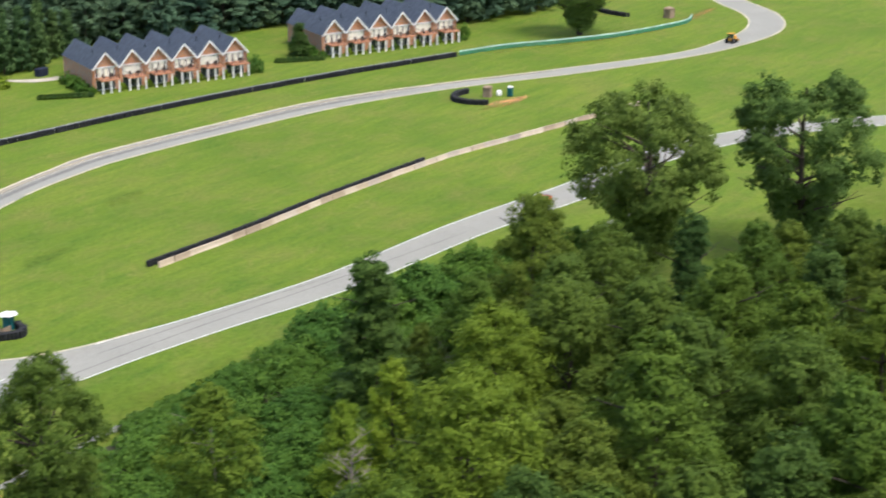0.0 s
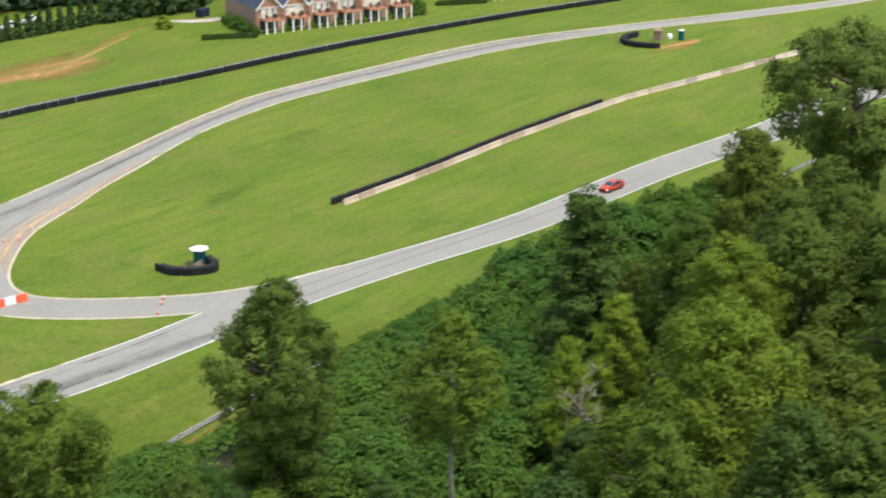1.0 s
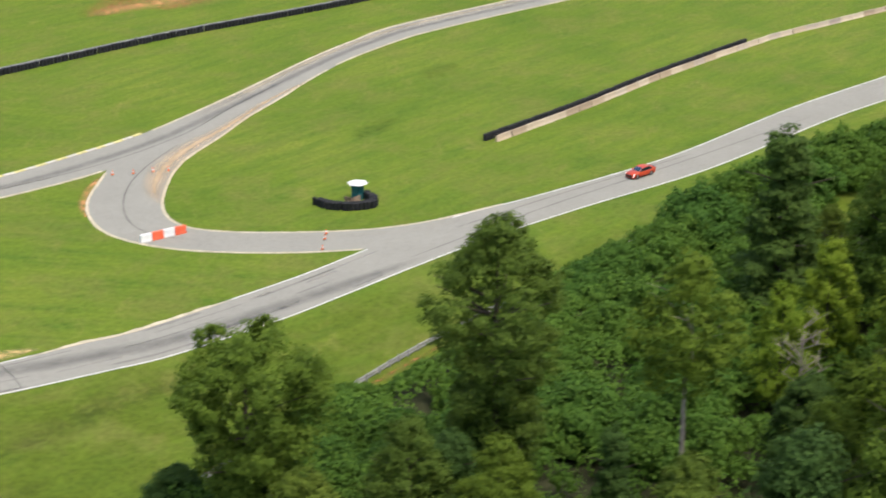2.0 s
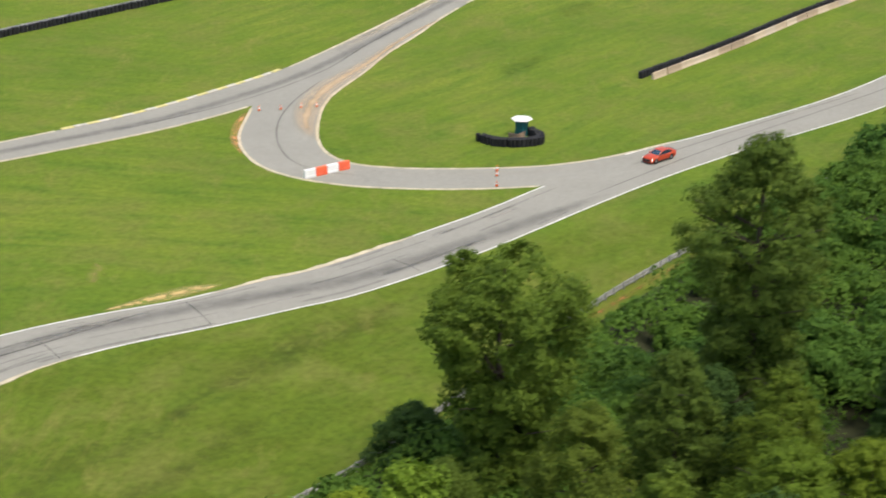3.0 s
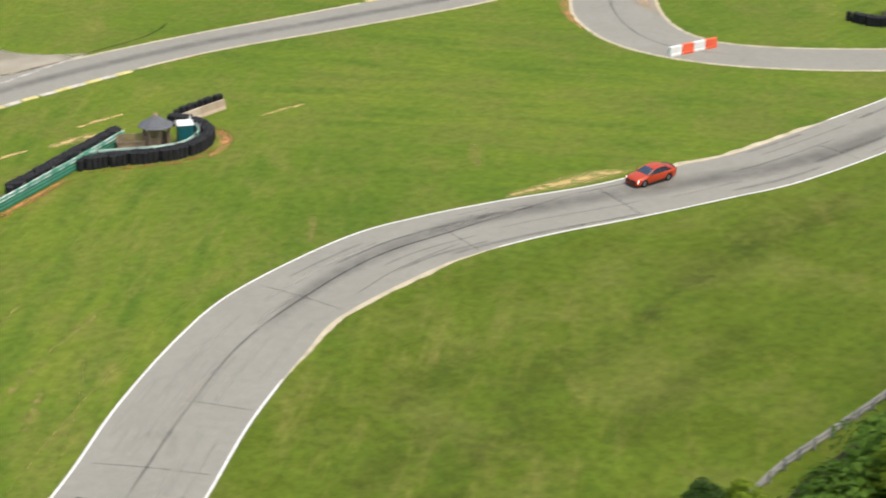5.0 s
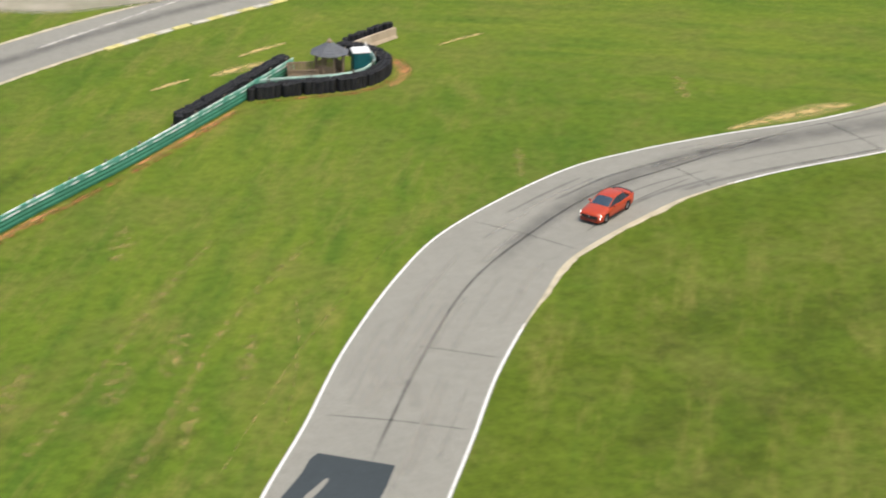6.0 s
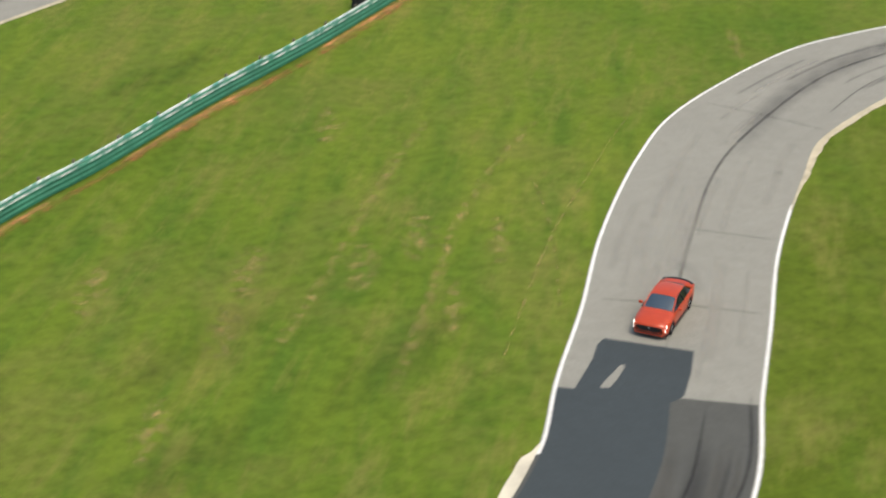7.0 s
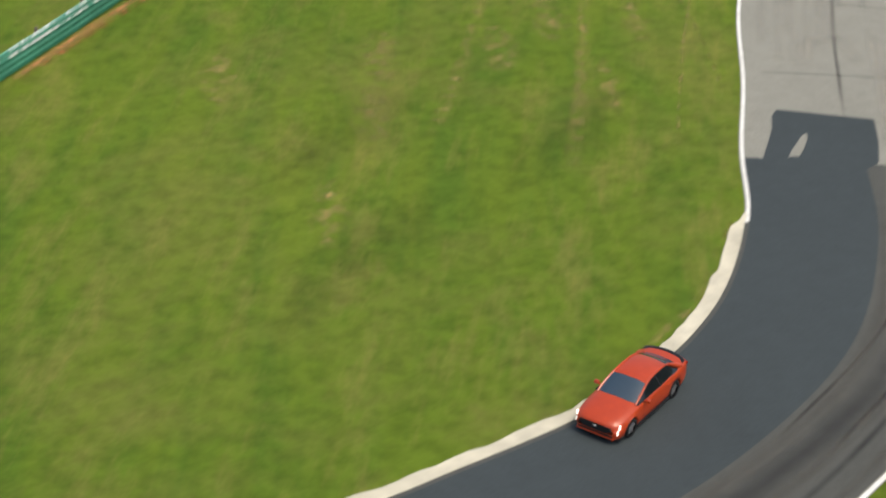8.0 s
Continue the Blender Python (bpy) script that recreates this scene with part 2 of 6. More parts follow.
def wear(name, pts, width, z, mat, label, category, step=1.0):
    """A strip of wear along a curve, with u across and v along."""
    c = spline(pts, step)
    n = side(c)
    if c.shape[1] > 2:
        width = c[:, 2]
    w = np.broadcast_to(width, len(c)) / 2
    bm = bmesh.new()
    uvl = bm.loops.layers.uv.new("UVMap")
    a = [bm.verts.new((*(c[i, :2] + n[i] * w[i]), z)) for i in range(len(c))]
    b = [bm.verts.new((*(c[i, :2] - n[i] * w[i]), z)) for i in range(len(c))]
    for i in range(len(c) - 1):
        f = bm.faces.new((b[i], b[i + 1], a[i + 1], a[i]))
        for loop, u, v in zip(f.loops, (0, 0, 1, 1), (i, i + 1, i + 1, i)):
            loop[uvl].uv = (u, v / (len(c) - 1))
    return tagged(put(name, bm, mat), label, category, kind="structure")


# ---- roads: centre lines with widths ----
MAIN = [(420, 75, 8), (365, 113, 8), (331, 127, 8), (300, 128, 7.8), (274, 121.46, 8.84), (240.91, 116.11, 8.37), (206.76, 108.04, 8.02), (180.1, 105.24, 8.03),
        (162.08, 103.58, 9.58), (147.44, 100.33, 9.1), (135.98, 97.48, 8.91), (123.95, 95.06, 9.42), (109.47, 93.01, 9.12), (101.53, 93.31, 9.04), (91.93, 93.72, 8.42), (82.49, 94.94, 8.76),
        (74.5, 95.23, 9.42), (67.97, 94.43, 9.93), (56.91, 90.49, 9.76), (50.26, 85.81, 10.08), (42.21, 78.79, 9.89), (35.78, 72.12, 9.73), (30.57, 66.93, 9.81), (25.6, 61.64, 9.8),
        (18.69, 56.65, 9.89), (10.62, 53.97, 9.64), (2.52, 53.13, 10.67), (-6, 53.81, 11), (-30, 59, 11)]
FAR = [(500, 330, 9), (470, 280, 9), (443, 238, 9), (431, 214, 9.5), (416, 200, 9.5), (396, 193.4, 7.4), (374.8, 191.58, 5.32), (339.82, 197.21, 6.47),
       (310.04, 203.83, 6.11), (280.02, 207.46, 8.21), (250.11, 204.72, 7.97), (219.84, 200.2, 8.1), (206, 195.4, 7.2), (192.18, 189.0, 6.6), (170.65, 176.8, 6.8), (148.64, 164.9, 7.94), (132.2, 159, 9.1),
       (117.06, 155.91, 8.42), (100.01, 155.12, 7.78), (80, 154.52, 6.96), (60, 151.2, 8), (45, 146.6, 8.2), (33, 141.6, 8.4), (10, 131, 8.6), (-40, 104, 9)]
LINK = [(172, 106.5, 5), (160, 106, 6), (151.5, 107, 7.2), (144.65, 109.7, 7.8), (137.3, 114.1, 8), (131.2, 119, 8), (127.6, 123.6, 8.5), (126, 128.7, 9.6),
        (126.4, 133.9, 10.3), (129, 140.3, 10.7), (134.2, 147.7, 10.2), (139, 153.4, 10), (144.4, 157.5, 9), (152.9, 162.9, 8), (162.4, 169, 6), (172.4, 174.9, 5),
        (181.6, 180.6, 3.6), (192, 187.0, 3.4)]


def nearest(c, p):
    return int(np.argmin(((c[:, :2] - np.array(p)) ** 2).sum(1)))


def build_roads():
    for name, pts, label, z in (("road_main", MAIN, "worn grey asphalt race track with white edge lines", 0.024),
                                ("road_far", FAR, "narrow grey asphalt race track with pale edges", 0.020),
                                ("road_link", LINK, "curved grey asphalt link between two tracks", 0.016)):
        c = spline(pts, 1.0)
        bm = bmesh.new()
        ribbon(bm, c, c[:, 2] / 2, -c[:, 2] / 2, z)
        tagged(put(name, bm, M_ROAD), label, "road", kind="structure")


build_roads()
CM, CF, CL = spline(MAIN, 0.7), spline(FAR, 1.0), spline(LINK, 0.7)


def edge_strip(name, c, start, end, sgn, inner, outer, z, mat, label, category, thick=0.0, ragged=0.0, taper=0.0):
    """A strip along one edge of a road; inner and outer are metres outward from the edge."""
    i, j = sorted((nearest(c, start), nearest(c, end)))
    s = c[i:j + 1]
    half = s[:, 2] / 2
    run = np.r_[0, np.cumsum(np.linalg.norm(np.diff(s[:, :2], axis=0), axis=1))]
    fade = np.clip(np.minimum(run, run[-1] - run) / taper, 0.15, 1) if taper else 1.0
    rag = np.array([noise.noise((x * 0.8, y * 0.8, 3.0)) for x, y in s[:, :2]]) * ragged
    lo, hi = sgn * (half + inner), sgn * (half + inner + (outer + rag - inner) * fade)
    bm = bmesh.new()
    ribbon(bm, s, hi if sgn > 0 else lo, lo if sgn > 0 else hi, z, thick=thick)
    return tagged(put(name, bm, mat), label, category, kind="structure")


# white lines of the main track: left is the wood's side, right the infield's
for name, a, b, sg in (("trim_line_1", (420, 75), (76.4, 91), 1), ("trim_line_2", (50.4, 79), (-30, 54), 1), ("trim_line_3", (420, 80), (163, 109), -1),
                       ("trim_line_4", (146, 105), (123, 99), -1), ("trim_line_5", (96, 98), (22.6, 65.4), -1)):
    edge_strip(name, CM, a, b, sg, -0.22, -0.05, 0.030, M_LINE, "thin white painted edge line on the asphalt", "road marking")
edge_strip("kerb_1", CM, (77, 91), (49.6, 78.6), 1, -0.12, 0.38, 0.05, M_KERB, "worn sandy concrete kerb inside the bend", "kerb", 0.06, 0.2, 9.0)
edge_strip("kerb_2", CM, (22.6, 65.6), (-30, 59), -1, -0.05, 0.55, 0.06, M_PALEKERB, "pale crumbling concrete kerb at the apex", "kerb", 0.07, 0.22, 1.6)
edge_strip("kerb_3", CM, (123, 99), (96, 98), -1, -0.35, 0.3, 0.05, M_KERB, "narrow sandy concrete kerb beside the grass", "kerb", 0.05, 0.3, 5.0)
for k, (c, a, b, sg) in enumerate(((CF, (443, 238), (148, 168), 1), (CF, (443, 238), (192, 188), -1), (CF, (105, 159), (-40, 104), 1), (CF, (132, 154), (72, 150), -1),
                                   (CL, (172, 106), (189, 185), 1), (CL, (146, 105), (133, 153), -1), (CF, (58, 147), (-40, 104), -1))):
    sg = -sg
    edge_strip("trim_edge_%d" % (k + 1), c, a, b, sg, -0.32, 0.12, 0.032, M_KERB, "faded pale edge strip along the asphalt", "road marking", 0.0, 0.15)

# new dark asphalt from the patch onward
i0 = nearest(CM, (30.2, 66.4))
bm = bmesh.new()
s = CM[i0:]
ribbon(bm, s, s[:, 2] / 2 - 0.28, -s[:, 2] / 2 + 0.05, 0.028)
tagged(put("road_resurfaced", bm, asphalt_material("resurfaced_dark_asphalt", 0.086, 0.0)), "dark resurfaced asphalt with lighter streaks", "road", kind="structure")
bm = bmesh.new()
ribbon(bm, s, np.linspace(0.6, 0.2, len(s)), -s[:, 2] / 2 + 0.24, 0.0295)
tongue = [bm.verts.new((x, y, 0.035)) for x, y in ((31.4, 72.25), (30.7, 71.9), (29.7, 70.9), (28.4, 69.9), (27.2, 69.0), (27.2, 68.4), (30.2, 65.6), (31.1, 65.75), (32.7, 67.2), (34.3, 68.9))]
bm.faces.new(tongue)
tagged(put("road_new_lane", bm, M_NEWROAD), "fresh black asphalt lane with a squared tongue", "road", kind="structure")
bm = bmesh.new()
outline = ((-1.5, -0.36), (-1.3, 0.26), (-0.2, 0.34), (1.1, 0.30), (1.6, 0.12), (1.3, -0.12), (0.3, -0.22), (-0.7, -0.36))
bm.faces.new([bm.verts.new(pose(29.45, 68.95, 0.041, 0, 0, 34) @ Vector((x * 0.85, y * -0.7, 0))) for x, y in outline[::-1]])
tagged(put("road_gap", bm, M_ROAD), "small bare gap left in fresh asphalt", "road", kind="structure")

# rubber, tyre marks, dust and seams
wear("track_rubber", [(152, 98.2, 1.5), (138.7, 95.9, 3), (125, 94, 3.6), (112.4, 92.4, 3.8), (99, 94, 3.8), (87, 95.9, 3.6), (74.8, 96.4, 3.0), (61.7, 92.6, 2.4), (52, 86.5, 1.5)], 3, 0.034, W_RUBBER, "dark rubber laid on the racing line", "tyre marks")
c = CF[nearest(CF, (345, 197)):nearest(CF, (152, 166))]
wear("dusty_lane", [tuple(p) for p in (c[:, :2] - side(c) * 2.3)[::8]], 3.0, 0.0305, wear_material("pale_dust_on_lane", (0.43, 0.38, 0.28), 0.7, 0.08, 0.4, 0.9, -1.0), "pale dust along the outer lane", "dust")
wear("track_rubber_far", [(x, y, 2.4) for x, y, w in FAR[8:-1]], 3, 0.030, W_RUBBER, "dark rubber laid on the racing line", "tyre marks")
for pts, w in (([(90, 97.2), (76.3, 95.7), (67, 94.4), (57, 90), (49.8, 85.6), (42, 78.6), (36.5, 73.1), (33, 69.5)], 0.28),
               ([(75, 93.2), (68, 91.6), (62, 89)], 0.18), ([(240, 114.8), (206, 108.9), (176, 104.4), (147, 98.4)], 0.3),
               ([(210, 111), (180, 107.5), (160, 104.6)], 0.3), ([(180, 182), (165, 173.2), (150, 163.6), (132, 157.2), (112, 154.6)], 0.35),
               ([(148, 160), (139, 153), (132.4, 146), (127.6, 138), (125.4, 130.6), (126.4, 125), (130, 120.4)], 0.35),
               ([(34, 64.4), (29, 59), (22.5, 55), (13, 51.8)], 0.25), ([(31.5, 64.6), (26, 59.4), (20, 56), (12, 53.4)], 0.2)):
    wear("tyre_marks", pts, w, 0.038, W_SKID, "curved dark tyre marks on asphalt", "tyre marks")
# bands of wear that follow the resurfaced bend
W_BAND = wear_material("brown_grey_lane_wear", (0.125, 0.120, 0.108), 0.55, 0.4, 0.45)
W_DARKBAND = wear_material("dark_lane_band", (0.040, 0.042, 0.046), 0.6, 0.3, 0.45)
bend = CM[nearest(CM, (27.5, 63.5)):nearest(CM, (-12, 54.5))]
for k, (off, w, mat) in enumerate(((0.9, 0.9, W_BAND), (2.0, 1.3, W_DARKBAND), (2.9, 0.6, W_BAND), (3.5, 0.35, W_DARKBAND), (4.1, 0.5, W_BAND))):
    q = bend[:, :2] + side(bend) * (off + 0.25 * np.sin(np.arange(len(bend)) * 0.09 + k))[:, None]
    wear("lane_streaks", [tuple(p) for p in q[::5]], w, 0.0395 + 0.0006 * k, mat, "long streaks round the resurfaced bend", "streaks")
wear("dust_drift", [(184, 180, 0.8), (171, 172.6, 1.6), (158.8, 164, 3.0), (148, 157.2, 4.6), (140.4, 150.4, 5.0), (135, 143, 3.6), (132.4, 135.6, 1.4)], 3, 0.042, W_DUST, "orange dust drifted over the track's edge", "dust")
wear("soil_verge", [(132.4, 153.2, 0.5), (129.4, 150.6, 1.3), (126.0, 146.4, 1.9), (123.2, 141.6, 1.7), (121.4, 136.4, 0.5)], 1, 0.013, W_CLAY, "bare orange soil beside the link road", "soil")
wear("straw_verge", [(84, 99.8, 0.8), (88, 99.7, 2.0), (92, 99.7, 3.2), (95.2, 99.6, 2.4), (98, 99.0, 0.6)], 1, 0.013, W_STRAWY, "dry straw-coloured grass along the kerb", "dry grass")
for k, p in enumerate(((39.6, 70.5), (46, 77), (60, 87), (75, 91), (92, 90), (118, 89.5))):
    i = nearest(CM, p)
    q, nn, w = CM[i, :2], side(CM)[i], CM[i, 2] / 2 - 0.4
    wear("seams", [tuple(q + nn * w), tuple(q + nn * 0.1 + (0.15, 0.1)), tuple(q - nn * w * (0.2 if k % 2 else 0.9))], 0.14, 0.037, W_SEAM, "dark joint across the asphalt", "seam")
wear("patch_pale", [(125, 98.2, 0.8), (126.8, 98.7, 1.0), (128.5, 98.9, 0.8)], 1, 0.037, W_PALE, "pale repaired patch of asphalt", "patch")
wear("patch_pale", [(36, 75, 1.2), (38, 77, 1.6), (40, 76.6, 1.2), (38.6, 73.6, 0.8)], 1, 0.036, W_PALE, "pale scuffed patch of asphalt", "patch")
wear("gravel_lane", [(70.2, 157.6, 0.8), (64.5, 158.0, 5), (58.5, 160.5, 13), (51, 167, 19), (40, 188, 22)], 5, 0.032, wear_material("pale_gravel", (0.45, 0.41, 0.34), 1.0, 0.05, 0.12), "pale gravel access lane joining the track", "gravel")

wear("edge_line", [(44, 146.8), (52, 150.1), (57.9, 152.6), (65.5, 155.8), (70, 157.6)], 0.55, 0.036, wear_material("faded_line_paint", (0.66, 0.64, 0.58), 0.9, 0.6, 0.2), "faded pale line along the track's edge", "line")
wear("wheel_rut", [(66, 156.6), (69.7, 157.7), (74.2, 158.9), (77.4, 159.9), (80.7, 162.0), (82.5, 164)], 0.5, 0.013, wear_material("dark_rut_in_grass", (0.05, 0.05, 0.022), 0.75, 0.8, 0.4), "dark wheel rut curving through the grass", "rut")
for pts in ([(54.6, 132.4, 0.8), (57.0, 133.0, 2.0), (60.0, 133.4, 1.6), (62.5, 133.6, 0.6)], [(59, 136, 0.5), (62, 137, 1.2), (65, 137.6, 0.5)], [(48.6, 131.6, 0.5), (51, 132.4, 1.0), (53, 132.8, 0.4)], [(76, 130, 0.4), (79, 130.6, 0.9), (82, 131, 0.4)]):
    wear("straw_patch", pts, 1, 0.0125, W_STRAWY, "dry straw-coloured patch in the grass", "dry grass")
wear("clay_patch", [(303, 182.4, 1.5), (308, 183.4, 4), (313, 183.4, 5), (318, 184.6, 2)], 1, 0.0125, W_CLAY, "bare red clay worn round the post", "soil")
wear("clay_patch", [(71.5, 150.4, 0.3), (74, 150.8, 0.8), (77, 150.7, 0.8), (81, 150.8, 0.2)], 1, 0.0125, W_CLAY, "bare red clay worn into the grass", "soil")
for pts in ([(66.4, 122.4, 0.7), (68.6, 123.8, 1.2), (70.0, 125.8, 1.8), (70.4, 128.6, 1.0)], 
            [(174, 244, 4), (182.4, 247, 9), (191, 247, 9), (202, 251, 5), (207, 253, 2)], [(186, 252, 2), (196, 252.5, 4), (204, 255, 3), (212, 261, 2), (222, 268, 2)],
            [(20, 104.7, 0.5), (28, 109.5, 0.9), (33, 112.3, 0.6)], [(40, 116.2, 0.6), (47, 120.4, 1.0), (53, 124.0, 0.7)], [(4, 95.5, 0.5), (10, 99.1, 0.8), (15, 102.0, 0.4)]):
    wear("clay_patch", pts, 1, 0.0125, W_CLAY, "bare red clay worn into the grass", "soil")

# soil showing in the grass
for pts in ([(172, 244, 5), (184, 252, 12), (196, 256, 10), (205, 261, 3)], [(186, 241, 4), (197, 245, 8), (209, 250, 3)], [(199, 258, 2.5), (212, 264, 3), (224, 272, 3), (232, 277, 2.5)],
            [(300, 181, 1.5), (308, 181, 3), (316, 184, 2)], [(408, 221, 3), (420, 226, 4), (430, 230, 3)], [(69.5, 124.5, 1), (70.6, 127, 1.8), (70.4, 130, 1.4)], [(54.5, 124.6, 0.8), (59.5, 123.6, 1.0), (64, 122.6, 1.0), (69.2, 124.6, 1.2)],
            [(3, 94.6, 0.6), (19, 103.8, 0.8), (30, 110.2, 1.1), (41, 116.2, 0.9), (54, 124.2, 1.0)], [(340, 225, 0.8), (365, 219.5, 1.1), (395, 216.5, 1)], [(100, 59.6, 0.5), (120, 67.6, 0.9), (148, 77.4, 0.7)]):
    wear("soil_patch", pts, 1, 0.012, W_SOIL, "bare orange soil worn into the grass", "soil")
for x, y, w in ((30, 87, 1.5), (25.5, 85.5, 1.3), (20, 88, 1.6), (33.5, 84.5, 0.9), (16, 83, 1.4), (12, 90, 1.3), (27, 79, 0.8), (34, 104, 1.3), (9, 76, 1.2), (88, 110, 1.6), (66, 102.6, 0.8)):
    pts = [(x + 1.6, y + 2.6, w * 0.8), (x, y, w * 1.9), (x - 1.8, y - 2.8, w * 0.9)]
    wear("straw_patch", pts, 1, 0.012, W_STRAW, "dry straw-coloured streak in the grass", "dry grass")


# painted kerb blocks, yellow and white by turns
M_KERBYELLOW = simple("faded_yellow_kerb_paint", (0.60, 0.54, 0.22), 0.85, vary=0.35, scale=1.4)
M_KERBWHITE = simple("faded_white_kerb_paint", (0.54, 0.52, 0.44), 0.85, vary=0.35, scale=1.4)


def painted_kerb(name, c, a, b, sgn):
    i, j = sorted((nearest(c, a), nearest(c, b)))
    host = tagged(new(name), "low painted kerb of yellow and white blocks", "kerb", kind="structure")
    bmy = bmesh.new()
    box(bmy, 1.9, 0.7, 0.1, (0, 0, 0.05), bevel=0.03)
    first = put("block", bmy, M_KERBYELLOW, host)
    mey = first.data
    mew = mey.copy()
    mew.materials.clear()
    mew.materials.append(M_KERBWHITE)
    nrm = side(c)
    k = 0
    for q in range(i, j, 2):
        d = c[min(q + 1, len(c) - 1), :2] - c[q, :2]
        at = c[q, :2] + nrm[q] * sgn * (c[q, 2] / 2 + 0.22)
        m = pose(at[0], at[1], 0.0, 0, 0, math.degrees(math.atan2(d[1], d[0])))
        if k == 0:
            first.matrix_basis = m
        else:
            share("block", mew if k % 2 else mey, m, host)
        k += 1


painted_kerb("kerb_4", CF, (145, 168), (105.6, 159), -1)
painted_kerb("kerb_5", CF, (70.6, 150), (50, 144), 1)

wear("straw_patch", [(40, 90.5), (37.5, 85.5), (34.5, 80.5), (30, 74)], 0.25, 0.013, W_STRAW, "thin dry line in the grass beside the track", "dry grass")

verge = CM[nearest(CM, (58, 92)):nearest(CM, (24, 62))]
for k, (off, w) in enumerate(((-7.4, 0.25), (-12.5, 0.9), (-18.5, 1.0))):
    q = verge[:, :2] + side(verge) * (off + 0.3 * np.sin(np.arange(len(verge)) * 0.11 + 2 * k))[:, None]
    wear("straw_line", [tuple(p) for p in q[4 + 3 * k:-4 - k:6]], w, 0.0128 + 0.0002 * k, W_STRAW, "thin dry mowing line in the grass", "dry grass")

# long faint streaks that tyres and rain draw along the lanes
rng = random.Random(31)
for lane, (a, b, mat) in enumerate(((-3.8, 3.8, W_PALE), (-3.8, 3.8, W_RUBBER), (-4.0, 4.0, W_PALE))):
    for k in range(16 if lane < 2 else 14):
        i = rng.randrange(nearest(CM, (150, 100)) if lane < 2 else nearest(CM, (60, 91)), (nearest(CM, (46, 82)), nearest(CM, (66, 94)), nearest(CM, (40, 76)))[lane])
        s_ = CM[i:i + rng.randrange(8, 26)]
        if len(s_) < 6:
            continue
        off = rng.uniform(a, b)
        q = s_[:, :2] + side(s_) * off
        wear("lane_streaks", [tuple(p) for p in q[::4]], rng.uniform(0.25, 0.8), 0.039 + 0.0004 * k + 0.0066 * lane, mat, "faint streaks along the asphalt lane", "streaks")

W_THATCH = wear_material("dark_thatch_in_grass", (0.075, 0.092, 0.024), 0.32, 0.6, 0.5, 0.95, 0.5)
for k, (x, y, w) in enumerate(((98, 81, 3.5), (92, 79, 3), (106, 82, 2.5), (84, 76, 2.5), (76, 72, 2.5), (66, 70, 3), (58, 64, 3.5), (52, 66, 3), (60, 74, 2.5), (70, 62, 3), (48, 58, 3), (80, 66, 2.5),
                               (30, 118, 2.5), (14, 82, 2.5), (22, 76, 2), (8, 72, 2), (178, 150, 3), (206, 172, 3.5))):
    wear("thatch_patch", [(x + 5, y + 2.8, w * 0.8), (x + 1, y + 0.4, w * 2.2), (x - 2, y - 0.9, w * 1.9), (x - 6, y - 3.0, w * 0.7)], 1, 0.0112 + 0.0001 * k, W_THATCH, "darker matted thatch in the grass", "thatch")

wear("straw_verge", [(23, 66.4, 0.3), (20, 64.2, 0.7), (16.5, 61.8, 0.8), (11, 60.0, 0.3)], 1, 0.0125, W_STRAW, "dry straw-coloured grass along the kerb", "dry grass")


# ---- trees ----
def sprays_mesh(name, centre, normal, size, rng, mat):
    """Leaf sprays: one three-cornered leaf spray at each centre."""
    n = len(centre)
    normal = normal / (np.linalg.norm(normal, axis=1)[:, None] + 1e-9)
    ref = rng.normal(size=(n, 3))
    u = np.cross(normal, ref)
    u /= np.linalg.norm(u, axis=1)[:, None] + 1e-9
    v = np.cross(normal, u)
    s = (size * rng.uniform(0.65, 1.3, n))[:, None]
    droop = normal * s * 0.2
    p = np.stack([centre - u * s * 0.85 - v * s * 0.45 - droop, centre + u * s * 0.85 - v * s * 0.45, centre + v * s + droop], 1).reshape(-1, 3)
    me = bpy.data.meshes.new(name)
    me.vertices.add(3 * n)
    me.vertices.foreach_set("co", p.astype(np.float32).ravel())
    me.loops.add(3 * n)
    me.loops.foreach_set("vertex_index", np.arange(3 * n, dtype=np.int32))
    me.polygons.add(n)
    me.polygons.foreach_set("loop_start", np.arange(0, 3 * n, 3, dtype=np.int32))
    me.update(calc_edges=True)
    me.materials.append(mat)
    return me


